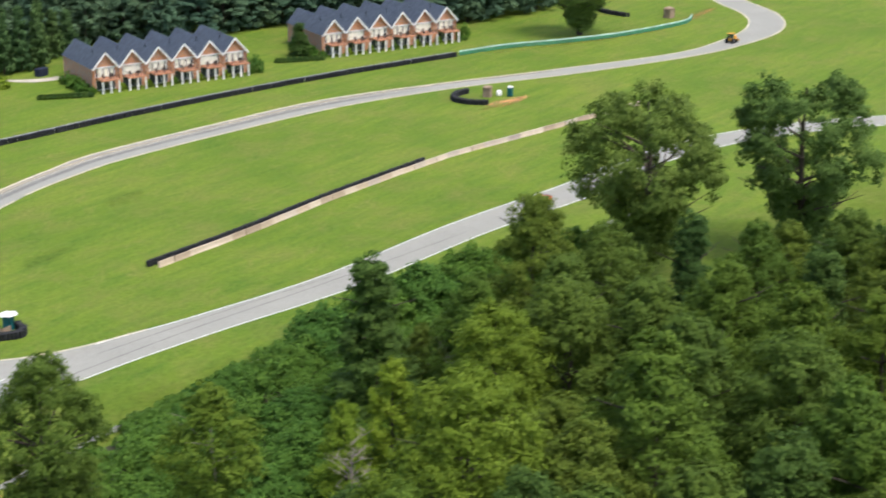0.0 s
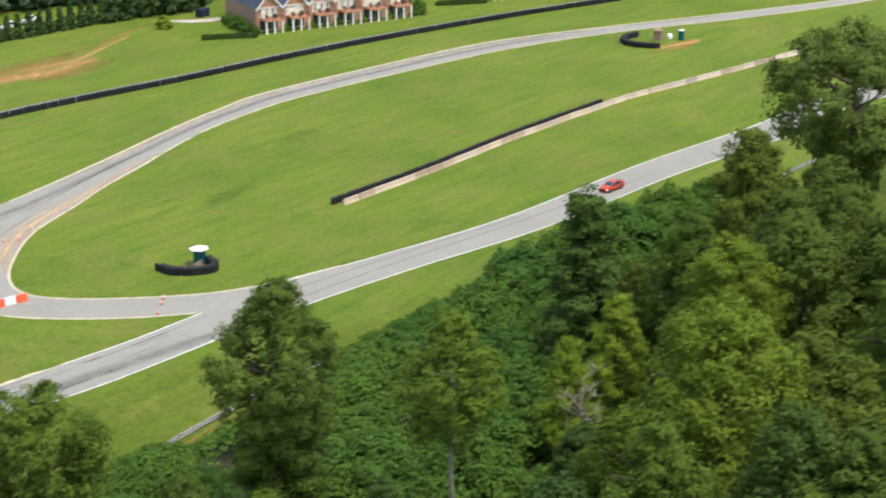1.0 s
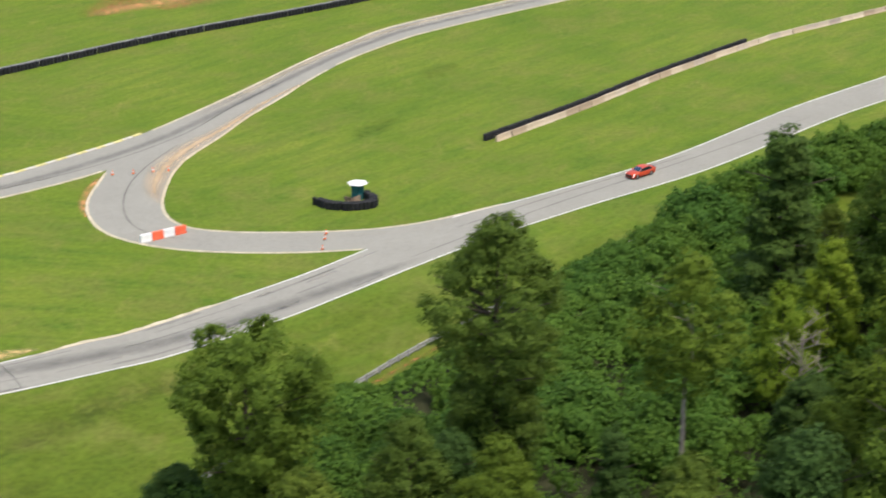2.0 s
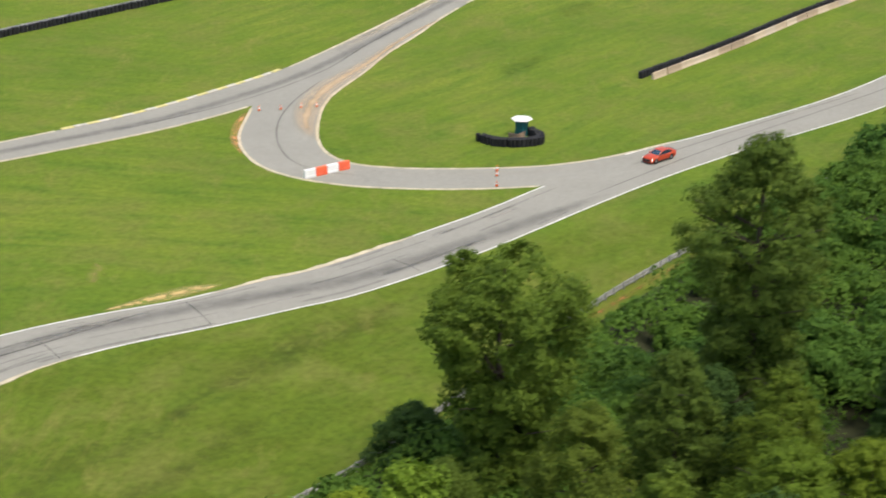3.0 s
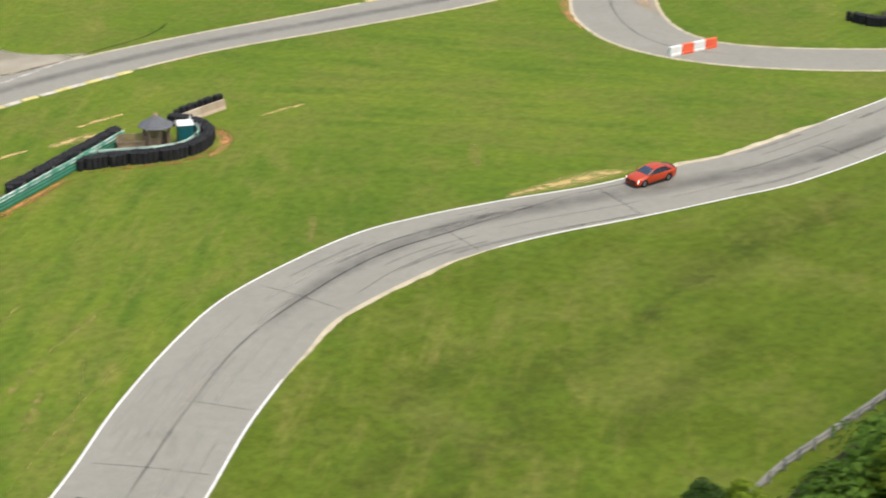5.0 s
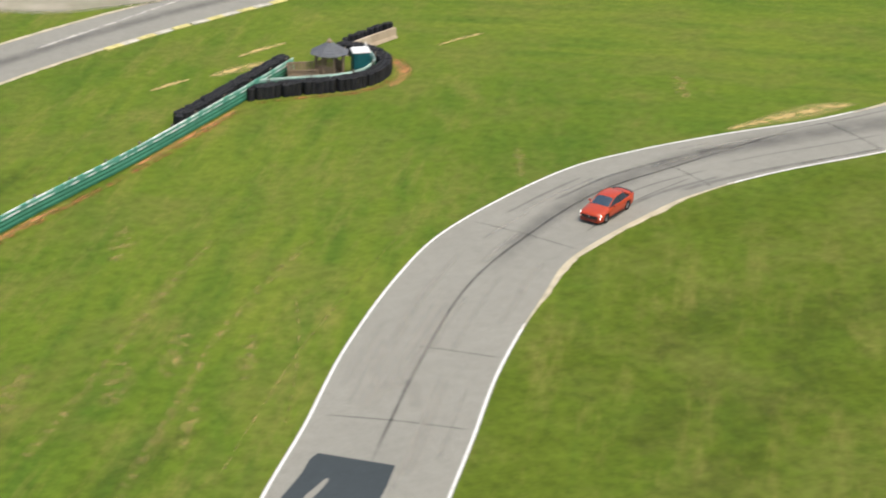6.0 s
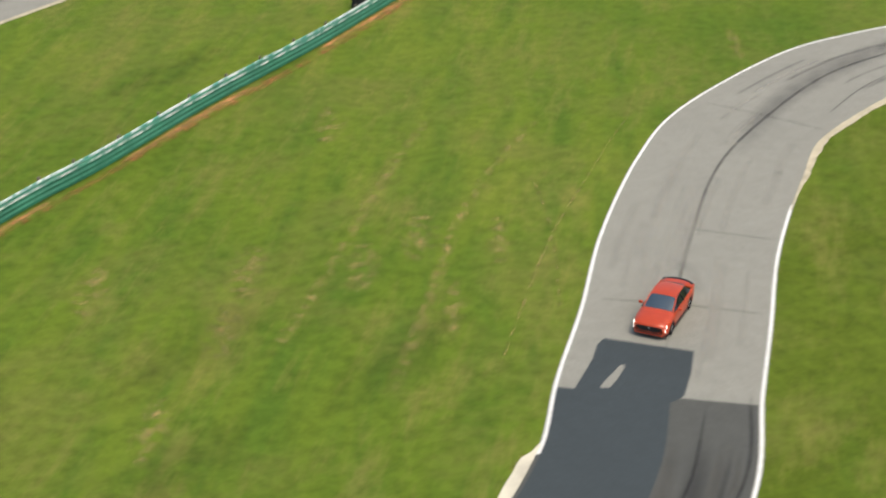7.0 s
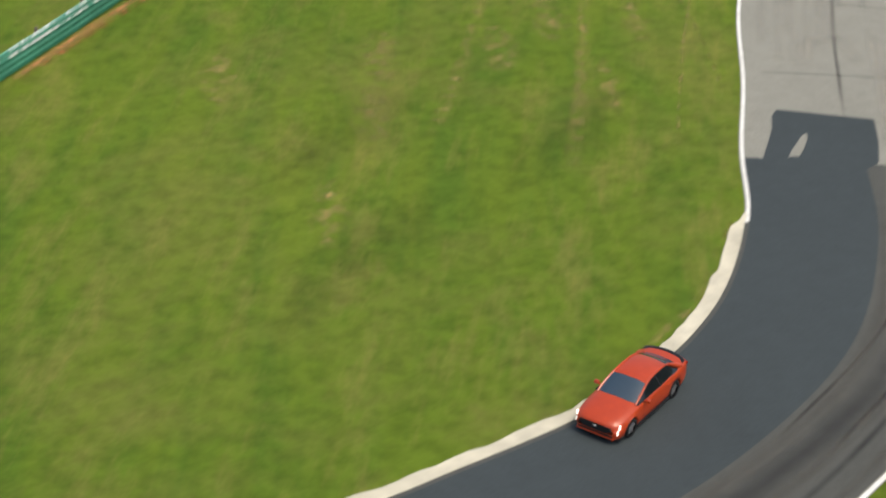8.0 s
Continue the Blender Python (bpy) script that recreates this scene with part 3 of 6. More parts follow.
def crown_mesh(name, seed, h, r, base, shape, boughs, tufts, leaves, leaf, mat, bough=0.34, ragged=0.25):
    """A crown between base*h and h: boughs set round the stem, each a billow of leafy tufts, with shade and gaps between them.
    shape(s) gives the girth from foot to top; ragged: how unevenly the boughs reach out."""
    rng = np.random.default_rng(seed)
    cs, ns, sizes = [], [], []
    for i in range(boughs):
        s = (i + rng.uniform(0.1, 0.9)) / boughs
        a = i * 2.39996 + rng.uniform(-0.4, 0.4)
        rb = r * bough * rng.uniform(0.75, 1.2) * (0.62 + 0.38 * shape(s))
        reach = max(0.0, r * shape(s) * rng.uniform(1 - ragged, 1 + ragged * 0.4) - rb * 0.85)
        mid = np.array([reach * math.cos(a), reach * math.sin(a), h * base + (h * (1 - base) - rb * 0.8) * s])
        out = np.array([math.cos(a), math.sin(a), 0.55])
        # shaded inner leaves that close the bough
        k = max(10, leaves // 3)
        d = rng.normal(size=(k, 3))
        d /= np.linalg.norm(d, axis=1)[:, None]
        cs.append(mid + d * (rb * rng.uniform(0.2, 0.72, k))[:, None] * np.array([1, 1, 0.8]))
        ns.append(d * 0.7 + np.array([0, 0, 0.6]))
        sizes.append(np.full(k, leaf * 1.9))
        for j in range(tufts):
            d = rng.normal(size=3) + out * 0.7
            d /= np.linalg.norm(d)
            rt = rb * rng.uniform(0.2, 0.42)
            c = mid + d * rb * rng.uniform(0.55, 1.12) * np.array([1, 1, 0.8])
            k = int(leaves * (rt / (rb * 0.34)) ** 2) + 5
            n = rng.normal(size=(k, 3)) + d * 0.5 + np.array([0, 0, 0.3])
            n /= np.linalg.norm(n, axis=1)[:, None]
            cs.append(c + n * (rt * rng.uniform(0.35, 1.45, k))[:, None] * np.array([1, 1, 0.75]))
            ns.append(n * 0.7 + d * 0.5 + np.array([0, 0, 0.5]) + rng.normal(size=(k, 3)) * 0.34)
            sizes.append(np.full(k, leaf))
    return sprays_mesh(name, np.vstack(cs), np.vstack(ns), np.concatenate(sizes), rng, mat)


def trunk_mesh(name, seed, h, r, base, limbs, mat, girth=None):
    rng = np.random.default_rng(seed)
    bm = bmesh.new()
    g = girth or 0.018 * h
    knots = [Vector((0, 0, -0.2)), Vector((rng.uniform(-.2, .2), rng.uniform(-.2, .2), h * base)), Vector((rng.uniform(-.5, .5), rng.uniform(-.5, .5), h * 0.62)), Vector((0, 0, h * 0.92))]
    rad = [g * 1.35, g * 0.85, g * 0.5, g * 0.12]
    for a, b, ra, rb in zip(knots, knots[1:], rad, rad[1:]):
        tube(bm, a, b, ra, rb, 9)
    for i in range(limbs):
        s = rng.uniform(0.1, 0.7)
        a = i * 2.4
        z = h * (base + (1 - base) * s)
        foot = Vector((0, 0, z))
        mid = foot + Vector((math.cos(a), math.sin(a), 0.5)) * r * 0.45
        tip = mid + Vector((math.cos(a + 0.3), math.sin(a + 0.3), 0.45)) * r * 0.4
        tube(bm, foot, mid, g * 0.36, g * 0.2, 6)
        tube(bm, mid, tip, g * 0.2, g * 0.05, 5)
    me = bpy.data.meshes.new(name)
    bm.to_mesh(me)
    bm.free()
    me.materials.append(mat)
    return me


def dome(s):
    return math.sin(math.pi * min(1, max(0, 0.12 + 0.83 * s))) ** 0.7


def spread(s):
    return 0.34 + 0.2 * s if s < 0.3 else min(1.0, 0.45 + 2.2 * (s - 0.3)) * (1.0 if s < 0.8 else 1.0 - 1.6 * (s - 0.8))


def egg(s):
    return max(0.12, math.sin(math.pi * (0.2 + 0.78 * s)) ** 0.8)


def spire(s):
    return max(0.1, (1 - s) ** 0.75) * min(1, 0.55 + 3 * s)


def column(s):
    return max(0.16, 0.45 + 0.55 * math.sin(math.pi * (0.08 + 0.84 * s)) - 0.35 * max(0, s - 0.7) / 0.3)


def mushroom(s):
    """A slim draped stem under a broad head."""
    return 0.5 + 0.1 * s if s < 0.35 else min(1.0, 0.55 + 1.6 * (s - 0.35)) * (1.0 if s < 0.85 else 1.0 - 2.2 * (s - 0.85))


def steeple(s):
    """Slim foot, wide shoulders at two thirds and a thin ragged top."""
    return 0.52 + 0.3 * s if s < 0.5 else (0.67 + 1.5 * (s - 0.5) if s < 0.72 else max(0.25, 1.0 - 2.4 * (s - 0.72)))


KIND = {}


def kind(name, seed, h, r, base, shape, boughs, tufts, leaves, leaf, mat, limbs=6, bough=0.34, ragged=0.25, bark=None, girth=None):
    KIND[name] = (h, r, trunk_mesh("trunk", seed, h, r, base, limbs, bark or M_BARK, girth),
                  crown_mesh("crown", seed + 1, h, r, base, shape, boughs, tufts, leaves, leaf, mat, bough, ragged))


kind("oak_a", 11, 30, 12.5, 0.10, spread, 44, 22, 46, 0.29, M_BIGOAK, 16, 0.29, 0.2, girth=0.75)
kind("oak_b", 12, 30, 12.0, 0.08, spread, 38, 22, 46, 0.29, M_BIGOAK, 16, 0.27, 0.32, girth=0.75)
kind("round_a", 21, 24, 7.0, 0.12, egg, 34, 20, 46, 0.20, M_OAK, 8, 0.42, 0.16)
kind("round_b", 22, 26, 6.6, 0.10, egg, 34, 20, 44, 0.205, M_OLIVE, 8, 0.42, 0.16)
kind("round_c", 23, 28, 7.4, 0.08, dome, 36, 20, 46, 0.21, M_OLIVE, 8, 0.42, 0.16)
kind("round_d", 24, 27, 7.0, 0.08, egg, 34, 18, 42, 0.215, M_DARK, 8, 0.42, 0.16)
kind("round_e", 26, 24, 7.0, 0.08, mushroom, 46, 24, 50, 0.175, M_OAK, 8, 0.35, 0.36)
kind("round_f", 28, 30, 8.0, 0.06, dome, 40, 22, 48, 0.20, M_LIGHT, 8, 0.40, 0.18)
kind("tall_a", 31, 30, 5.6, 0.08, column, 36, 18, 44, 0.195, M_OAK, 8, 0.48, 0.16)
kind("tall_b", 32, 29, 5.0, 0.08, column, 34, 18, 42, 0.195, M_DARK, 8, 0.50, 0.16)
kind("tall_c", 34, 30, 7.0, 0.03, steeple, 66, 18, 46, 0.175, M_OLIVE, 14, 0.33, 0.3)
kind("bare_stem", 41, 29, 4.6, 0.56, egg, 20, 15, 36, 0.19, M_OAK, 6, 0.44, 0.3, M_DEADWOOD, 0.22)
kind("bright_a", 51, 17, 4.2, 0.06, egg, 26, 16, 44, 0.17, M_BRIGHT, 5, 0.46, 0.16)
kind("bright_b", 52, 18, 5.2, 0.05, egg, 28, 18, 44, 0.175, M_BRIGHT, 5, 0.44, 0.16)
kind("dark_a", 61, 22, 5.0, 0.03, spire, 34, 16, 42, 0.19, M_DARK, 6, 0.46, 0.16)
kind("dark_b", 62, 12, 5.0, 0.02, egg, 26, 18, 42, 0.18, M_DARK, 5, 0.44, 0.16)
kind("cypress", 71, 14, 3.4, 0.02, spire, 24, 10, 26, 0.30, M_EVERGREEN, 0, 0.44, 0.12)
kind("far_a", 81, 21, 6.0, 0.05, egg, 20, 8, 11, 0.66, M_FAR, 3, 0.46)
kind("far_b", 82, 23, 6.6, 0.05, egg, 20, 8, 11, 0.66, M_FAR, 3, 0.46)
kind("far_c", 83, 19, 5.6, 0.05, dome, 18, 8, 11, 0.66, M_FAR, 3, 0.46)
kind("vine_mound", 94, 6, 5.5, 0.0, dome, 28, 16, 36, 0.22, M_VINE, 0, 0.40, 0.16)
kind("bush", 91, 2.2, 1.6, 0.0, dome, 9, 9, 16, 0.15, M_VINE, 0, 0.5)
kind("shrub", 92, 2.0, 1.1, 0.0, egg, 8, 8, 14, 0.15, M_BRIGHT, 0, 0.5)
kind("hedge_plant", 93, 1.4, 1.2, 0.0, dome, 8, 8, 14, 0.15, M_DARK, 0, 0.5)


def plant(name, which, x, y, h, r, label, category="tree", group="", turn=None):
    """A plant of a known kind, at its height and girth."""
    h0, r0, trunk, crown = KIND[which]
    ob = new(name)
    ang = (x * 37.7 + y * 91.3) % 360 if turn is None else turn
    ob.matrix_basis = pose(x, y, 0, 0, 0, ang) @ Matrix.Diagonal((r / r0, r / r0, h / h0, 1))
    tagged(ob, label, category, group)
    share("trunk", trunk, Matrix(), ob)
    share("crown", crown, Matrix(), ob)
    return ob


# the trees that stand out, one by one
plant("oak_tree", "oak_a", 244, 77, 31.5, 12.5, "broad old oak with an open ragged crown")
plant("oak_tree", "oak_b", 271, 68, 31, 12.5, "wide spreading oak with gaps between its limbs")
plant("round_tree", "round_e", 94.0, 43.4, 23.3, 7.2, "full rounded green tree at the wood's edge")
plant("small_tree", "dark_b", 57.6, 43.2, 7.5, 2.5, "small dark tree by the guard rail")
plant("small_tree", "bright_a", 60.6, 43.2, 6.4, 2.2, "small bright green tree by the guard rail")
plant("tall_tree", "tall_c", 118.0, 38.8, 30, 7.0, "tall slender green tree covered in vines")
plant("bare_stem_tree", "bare_stem", 128, 23.6, 29, 4.8, "thin tall tree with a bare pale stem")
plant("bright_tree", "bright_a", 162.6, 38.5, 18.2, 3.9, "bright green pointed young tree")
plant("bright_tree", "bright_b", 155, 38, 15, 3.6, "yellow-green young tree among darker ones")
plant("bright_tree", "bright_b", 70.5, 22, 20, 5.5, "bright light-green tree in full leaf")
plant("bright_tree", "bright_a", 63, 25, 17, 4.5, "bright light-green tree in full leaf")
plant("bright_tree", "bright_b", 80.9, 36.5, 10, 4.2, "bright light-green tree in full leaf", turn=30)
plant("bright_tree", "bright_b", 76, 38.7, 9, 3.6, "bright light-green tree in full leaf", turn=170)
plant("bright_tree", "bright_a", 72.8, 41, 7.8, 2.8, "small bright green tree by the guard rail", turn=280)
plant("dark_bush_tree", "dark_b", 91, 52, 6.8, 3.9, "low dark dense tree beside the guard rail")
plant("dark_tree", "dark_a", 174, 57, 24, 7, "pointed dark tree draped in vines")
plant("light_tree", "round_f", 144.5, 4.5, 32, 8.6, "large light yellow-green tree in full leaf")
plant("light_tree", "round_f", 168, 27, 27, 7.4, "light green tree with a billowing crown", turn=140)
plant("light_tree", "round_f", 101, 17, 15, 5.2, "low yellow-green tree below the bank", turn=60)
plant("light_tree", "round_f", 107, 14.4, 14.5, 4.6, "low yellow-green tree below the bank", turn=250)
plant("lone_tree", "oak_a", 374.4, 226.6, 22, 10.5, "dark broad tree alone on the lawn")
plant("round_tree", "round_b", 200, 55, 28, 7.0, "ragged brownish-green tree at the wood's edge")

# the wood between the camera and the track
WOOD_A = [(202, 43, 26), (213, 39, 26), (224, 37, 23), (231, 27, 26), (229, 18, 26), (213, 17, 27), (203, 24, 26), (191, 40, 25), (240, 45, 18), (252, 38, 17), (183, 48, 22), (260, 52, 12)]
WOOD_B = [(184, 19, 29), (178, 26, 28), (194, 5, 29), (198, -3, 29), (176, 5, 30), (180, -6, 30), (176, -16, 29), (161, -4, 34), (210, 4, 28), (222, 6, 27)]
WOOD_C = [(159, 7, 25), (152, -4, 27), (163, -19, 28), (171, -23, 28), (152, -18, 28), (164, -30, 27), (141, -8, 27), (133, 0, 25), (143, -14, 27), (182, -28, 27), (190, -18, 28), (134, -16, 24)]
WOOD_D = [(172, 47, 11), (182, 57, 13), (146, 25, 12), (141, 15, 18), (120, 24, 14), (118, 12, 17), (128, 8, 18), (108, 25, 16)]
MOUND = [(158, 50, 7), (147, 44, 7), (139, 36, 8), (112, 47, 5), (124, 50, 5), (133, 45, 7), (140, 56, 4.5), (152, 62, 5), (166, 62, 6), (129, 58, 4), (104, 44, 6), (108, 53, 4), (113, 56, 4), (102, 50.5, 4.5), (118, 55, 3.5), (162, 68, 3.5), (146, 66, 3), (178, 68, 5),
         (150, 72, 2.5), (158, 74.5, 3.5), (166, 77, 4.5), (175, 79, 5.5), (185, 82.5, 7.5), (195, 84, 8), (206, 86.5, 8), (218, 88.5, 8), (230, 90, 7), (243, 92, 5),
         (111, 62.0, 2.8), (115, 63.6, 3.0), (119, 65.0, 2.5), (152, 75.2, 3.0), (157.5, 76.6, 3.2), (163, 78.4, 3.0), (170, 80.6, 3.4)]
WOOD_E = [(104, 33, 16), (90, 28, 17), (93, 11, 16), (84, 12, 20), (110, 4, 20), (82, 34, 12), (110, 35, 12), (76, 30, 13), (52, 24, 17)]
for n, (rows, kinds) in enumerate(((WOOD_A, ("round_c", "round_b", "round_a", "dark_a")), (WOOD_B, ("round_c", "round_b", "tall_a", "round_a")), (WOOD_C, ("round_d", "round_c", "round_b", "round_a")),
                                   (WOOD_D, ("round_a", "dark_b", "round_b", "dark_a")), (WOOD_E, ("round_b", "round_a", "dark_b", "round_c")))):
    for k, (x, y, h) in enumerate(rows):
        w = kinds[(k * 3 + n) % 4]
        r = {"tall_a": 0.2, "tall_b": 0.2, "dark_a": 0.22, "dark_b": 0.36}.get(w, 0.26) * h
        plant("wood_tree", w, x, y, h, min(r, 8.2), "leafy green tree in a dense mixed wood", "tree", "trees of the near wood")

for x, y, h in MOUND:
    plant("vine_mound", "vine_mound", x, y, h, 2.2 + 0.55 * h, "bush smothered in broad-leaved vines", "bush", "vine-covered bushes")

# a dead, bleached tree top among the green
bm = bmesh.new()
rng = random.Random(5)
tube(bm, (0, 0, -0.2), (0.3, 0.1, 11), 0.16, 0.06, 8)
for k in range(26):
    z = rng.uniform(6, 12.5)
    a = rng.uniform(0, 6.3)
    f = Vector((0.2, 0.1, z))
    t1 = f + Vector((math.cos(a), math.sin(a), 0.7)) * rng.uniform(0.8, 1.8)
    tube(bm, f, t1, 0.045, 0.028, 5)
    for q in range(3):
        tube(bm, t1, t1 + Vector((rng.uniform(-1, 1), rng.uniform(-1, 1), rng.uniform(0.1, 1.0))), 0.035, 0.012, 4)
dead = put("dead_tree", bm, M_DEADWOOD)
dead.matrix_basis = pose(150, 30.5, 0) @ Matrix.Diagonal((1.25, 1.25, 1.12, 1))
tagged(dead, "bleached dead tree with bare branching twigs", "tree")


def under_edge(x):
    """Where the wood's vine-grown border lies, along the guard rail."""
    return float(np.interp(x, [40, 69.5, 90, 111, 135, 154, 178, 198, 214, 240, 270, 420], [36, 47, 54, 62, 70.5, 77, 83, 82, 66, 52, 48, 36]))


def under_depth(x):
    """How far back the vines and litter reach; they thin out where the wood ends."""
    return min(62.0, max(2.0, (x - 54) * 1.7)) + 3 * noise.noise((x * 0.15, 3.0, 0))


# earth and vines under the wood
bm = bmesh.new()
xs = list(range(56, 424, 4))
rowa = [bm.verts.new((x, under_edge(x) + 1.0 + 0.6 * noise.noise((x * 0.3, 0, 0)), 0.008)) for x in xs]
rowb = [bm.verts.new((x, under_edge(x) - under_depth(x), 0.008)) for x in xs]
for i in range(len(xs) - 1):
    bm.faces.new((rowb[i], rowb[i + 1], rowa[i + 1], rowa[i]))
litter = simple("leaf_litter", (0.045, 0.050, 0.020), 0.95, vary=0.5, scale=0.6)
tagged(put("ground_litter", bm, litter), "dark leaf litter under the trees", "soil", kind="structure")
rng = np.random.default_rng(77)
count, per = 1500, 130
bx = rng.uniform(55, 262, count) + rng.uniform(-3, 3, count)
back = rng.uniform(0.02, 1, count) ** 1.35 * np.minimum(52, [under_depth(x) for x in bx])
by = np.array([under_edge(x) for x in bx]) - back
rise = np.array([max(0.0, 4.2 * noise.noise((x * 0.17, y * 0.17, 1.0)) + 1.6 * noise.noise((x * 0.5, y * 0.5, 4.0)) + 2.1) for x, y in zip(bx, by)]) * np.clip(back / 3.0, 0.15, 1)
br = rng.uniform(0.8, 2.7, count) * np.clip(0.45 + back / 4.0, 0.45, 1)
d = rng.normal(size=(count, per, 3))
d[:, :, 2] = np.abs(d[:, :, 2]) * 1.1 - 0.15
d /= np.linalg.norm(d, axis=2)[:, :, None]
cen = np.stack([bx, by, rise * 0.95], 1)[:, None] + d * (br[:, None] * rng.uniform(0.72, 1.08, (count, per)))[:, :, None] * np.array([1, 1, 0.85])
cen = cen.reshape(-1, 3)
nor = d.reshape(-1, 3) * 0.8 + np.array([0, 0, 0.4]) + rng.normal(size=(count * per, 3)) * 0.25
cen[:, 2] = np.maximum(cen[:, 2], 0.15)
me = sprays_mesh("undergrowth", cen, nor, 0.27, rng, M_VINE)
tagged(new("undergrowth", me), "vine-smothered undergrowth rolling over the bank", "undergrowth", kind="stuff")

# the wood behind the houses
rng = random.Random(9)
count = 0
for row, (dy, step) in enumerate(((0, 6.5), (9, 7), (20, 8), (33, 9), (48, 10), (66, 12))):
    x = 150.0
    while x < 520:
        y = float(np.interp(x, [150, 250, 300, 325, 345, 372, 392, 420, 470, 520], [318, 306, 297, 291, 270, 258, 262, 285, 330, 380])) + dy + rng.uniform(-2.5, 2.5)
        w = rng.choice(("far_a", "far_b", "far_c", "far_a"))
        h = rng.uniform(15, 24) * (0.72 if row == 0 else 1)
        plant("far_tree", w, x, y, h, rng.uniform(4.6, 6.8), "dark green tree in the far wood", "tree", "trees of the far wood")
        x += step * rng.uniform(0.75, 1.25)
# evergreen screens near the houses
for k in range(19):
    plant("cypress", "cypress", 196 + k * 2.75, 280.5 + k * 0.38 + rng.uniform(-0.3, 0.3), rng.uniform(5.5, 7.0), 1.7, "clipped evergreen in a long screen row", "tree", "evergreen screen row")
for k in range(9):
    plant("cypress", "cypress", 226 + k * 4.6, 284 + 1.2 * k * (k > 5) + rng.uniform(-1, 1), rng.uniform(11, 16.5), 3.3, "tall feathery evergreen behind the houses", "tree", "tall evergreens")
plant("lawn_tree", "shrub", 231.8, 269.5, 3.4, 2.0, "small thin ornamental tree on the lawn")
plant("round_tree", "far_b", 287, 288, 13, 5.2, "rounded green tree behind the houses")
plant("dark_tree", "dark_a", 304.5, 253.5, 8.5, 3.6, "dark evergreen beside the brick houses")


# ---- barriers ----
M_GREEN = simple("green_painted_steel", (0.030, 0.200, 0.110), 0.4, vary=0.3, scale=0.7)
M_GREENPALE = simple("pale_green_steel", (0.42, 0.60, 0.52), 0.45, vary=0.4, scale=0.5)


def highlight_material():
    """Green steel with broken whitish streaks that paint in the sun's highlights."""
    m = Mat("highlight_streaked_green_steel", 0.45)
    glint = m.noise(0.9, 5, 0.7)
    m.color(m.mix(m.ramp(glint, [(0.43, (0, 0, 0)), (0.56, (1, 1, 1))]), (0.10, 0.36, 0.25), (0.74, 0.80, 0.76)))
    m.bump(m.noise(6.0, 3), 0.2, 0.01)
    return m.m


M_GREENGLINT = highlight_material()
# paler green paints the light caught by each beam's upper bulge
M_GREENMID = simple("lit_bulge_green_steel", (0.120, 0.380, 0.260), 0.4, vary=0.35, scale=0.6)
M_STEEL = simple("galvanised_steel", (0.36, 0.36, 0.36), 0.6, 0.1, vary=0.25, scale=0.8)
M_POST = simple("weathered_post", (0.18, 0.15, 0.12), 0.9)
M_TEAL = simple("teal_plastic", (0.010, 0.110, 0.120), 0.5, vary=0.15)
M_WHITE = simple("white_plastic", (0.80, 0.81, 0.80), 0.5, vary=0.08)
M_RED = simple("red_orange_plastic", (0.85, 0.15, 0.07), 0.5, vary=0.15)
M_ORANGE = simple("orange_cone_plastic", (0.85, 0.16, 0.03), 0.5, vary=0.1)
M_DECK = simple("weathered_deck_wood", (0.30, 0.22, 0.15), 0.85, vary=0.3, scale=1.0)
M_SLATE = simple("dark_slate_shingles", (0.072, 0.090, 0.118), 0.8, vary=0.25, scale=0.8)
M_GREYROOF = simple("grey_roof_shingles", (0.13, 0.14, 0.155), 0.8, vary=0.25, scale=0.8)
M_DARKINT = simple("dark_interior", (0.02, 0.02, 0.022), 0.8)


def lathe(profile, seg):
    """A turned shape from (radius, height) pairs."""
    bm = bmesh.new()
    rings = [[bm.verts.new((r * math.cos(2 * math.pi * k / seg), r * math.sin(2 * math.pi * k / seg), z)) for k in range(seg)] for r, z in profile]
    for a, b in zip(rings, rings[1:]):
        for k in range(seg):
            bm.faces.new((a[k], a[(k + 1) % seg], b[(k + 1) % seg], b[k]))
    bm.faces.new(rings[-1])
    return bm


def stack_mesh(tyres, seg, r=0.34):
    prof = []
    for k in range(tyres):
        z = 0.24 * k
        prof += [(r * 0.86, z), (r, z + 0.07), (r, z + 0.17), (r * 0.86, z + 0.235)]
    prof += [(r * 0.5, 0.24 * tyres - 0.01), (r * 0.42, 0.24 * tyres - 0.12)]
    bm = lathe(prof, seg)
    me = bpy.data.meshes.new("tyre_stack")
    bm.to_mesh(me)
    bm.free()
    for p in me.polygons:
        p.use_smooth = True
    me.materials.append(M_TYRE)
    return me


STACK5, STACK4 = stack_mesh(5, 12), stack_mesh(5, 8, 0.4)


def tyre_wall(name, pts, label, mesh, gap, rows=1):
    """Stacks of old tyres in a line, each one leaning a little its own way."""
    host = empty(name, Matrix(), label, "tyre barrier", "tyre barriers")
    rng = random.Random(len(pts) * 7 + int(pts[0][0]))
    c = spline(pts, 0.25)
    n = side(c)
    d = np.r_[0, np.cumsum(np.linalg.norm(np.diff(c[:, :2], axis=0), axis=1))]
    for row in range(rows):
        s = gap * 0.5 * row
        while s < d[-1]:
            i = int(np.searchsorted(d, s))
            p = c[i, :2] + n[i] * (row * gap * 0.92 + rng.uniform(-0.05, 0.05))
            share("tyre_stack", mesh, pose(p[0], p[1], rng.uniform(-0.05, 0.0), rng.uniform(-3, 3), rng.uniform(-3, 3), rng.uniform(0, 360)) @ Matrix.Diagonal((1, 1, rng.uniform(0.9, 0.97), 1)), host)
            s += gap


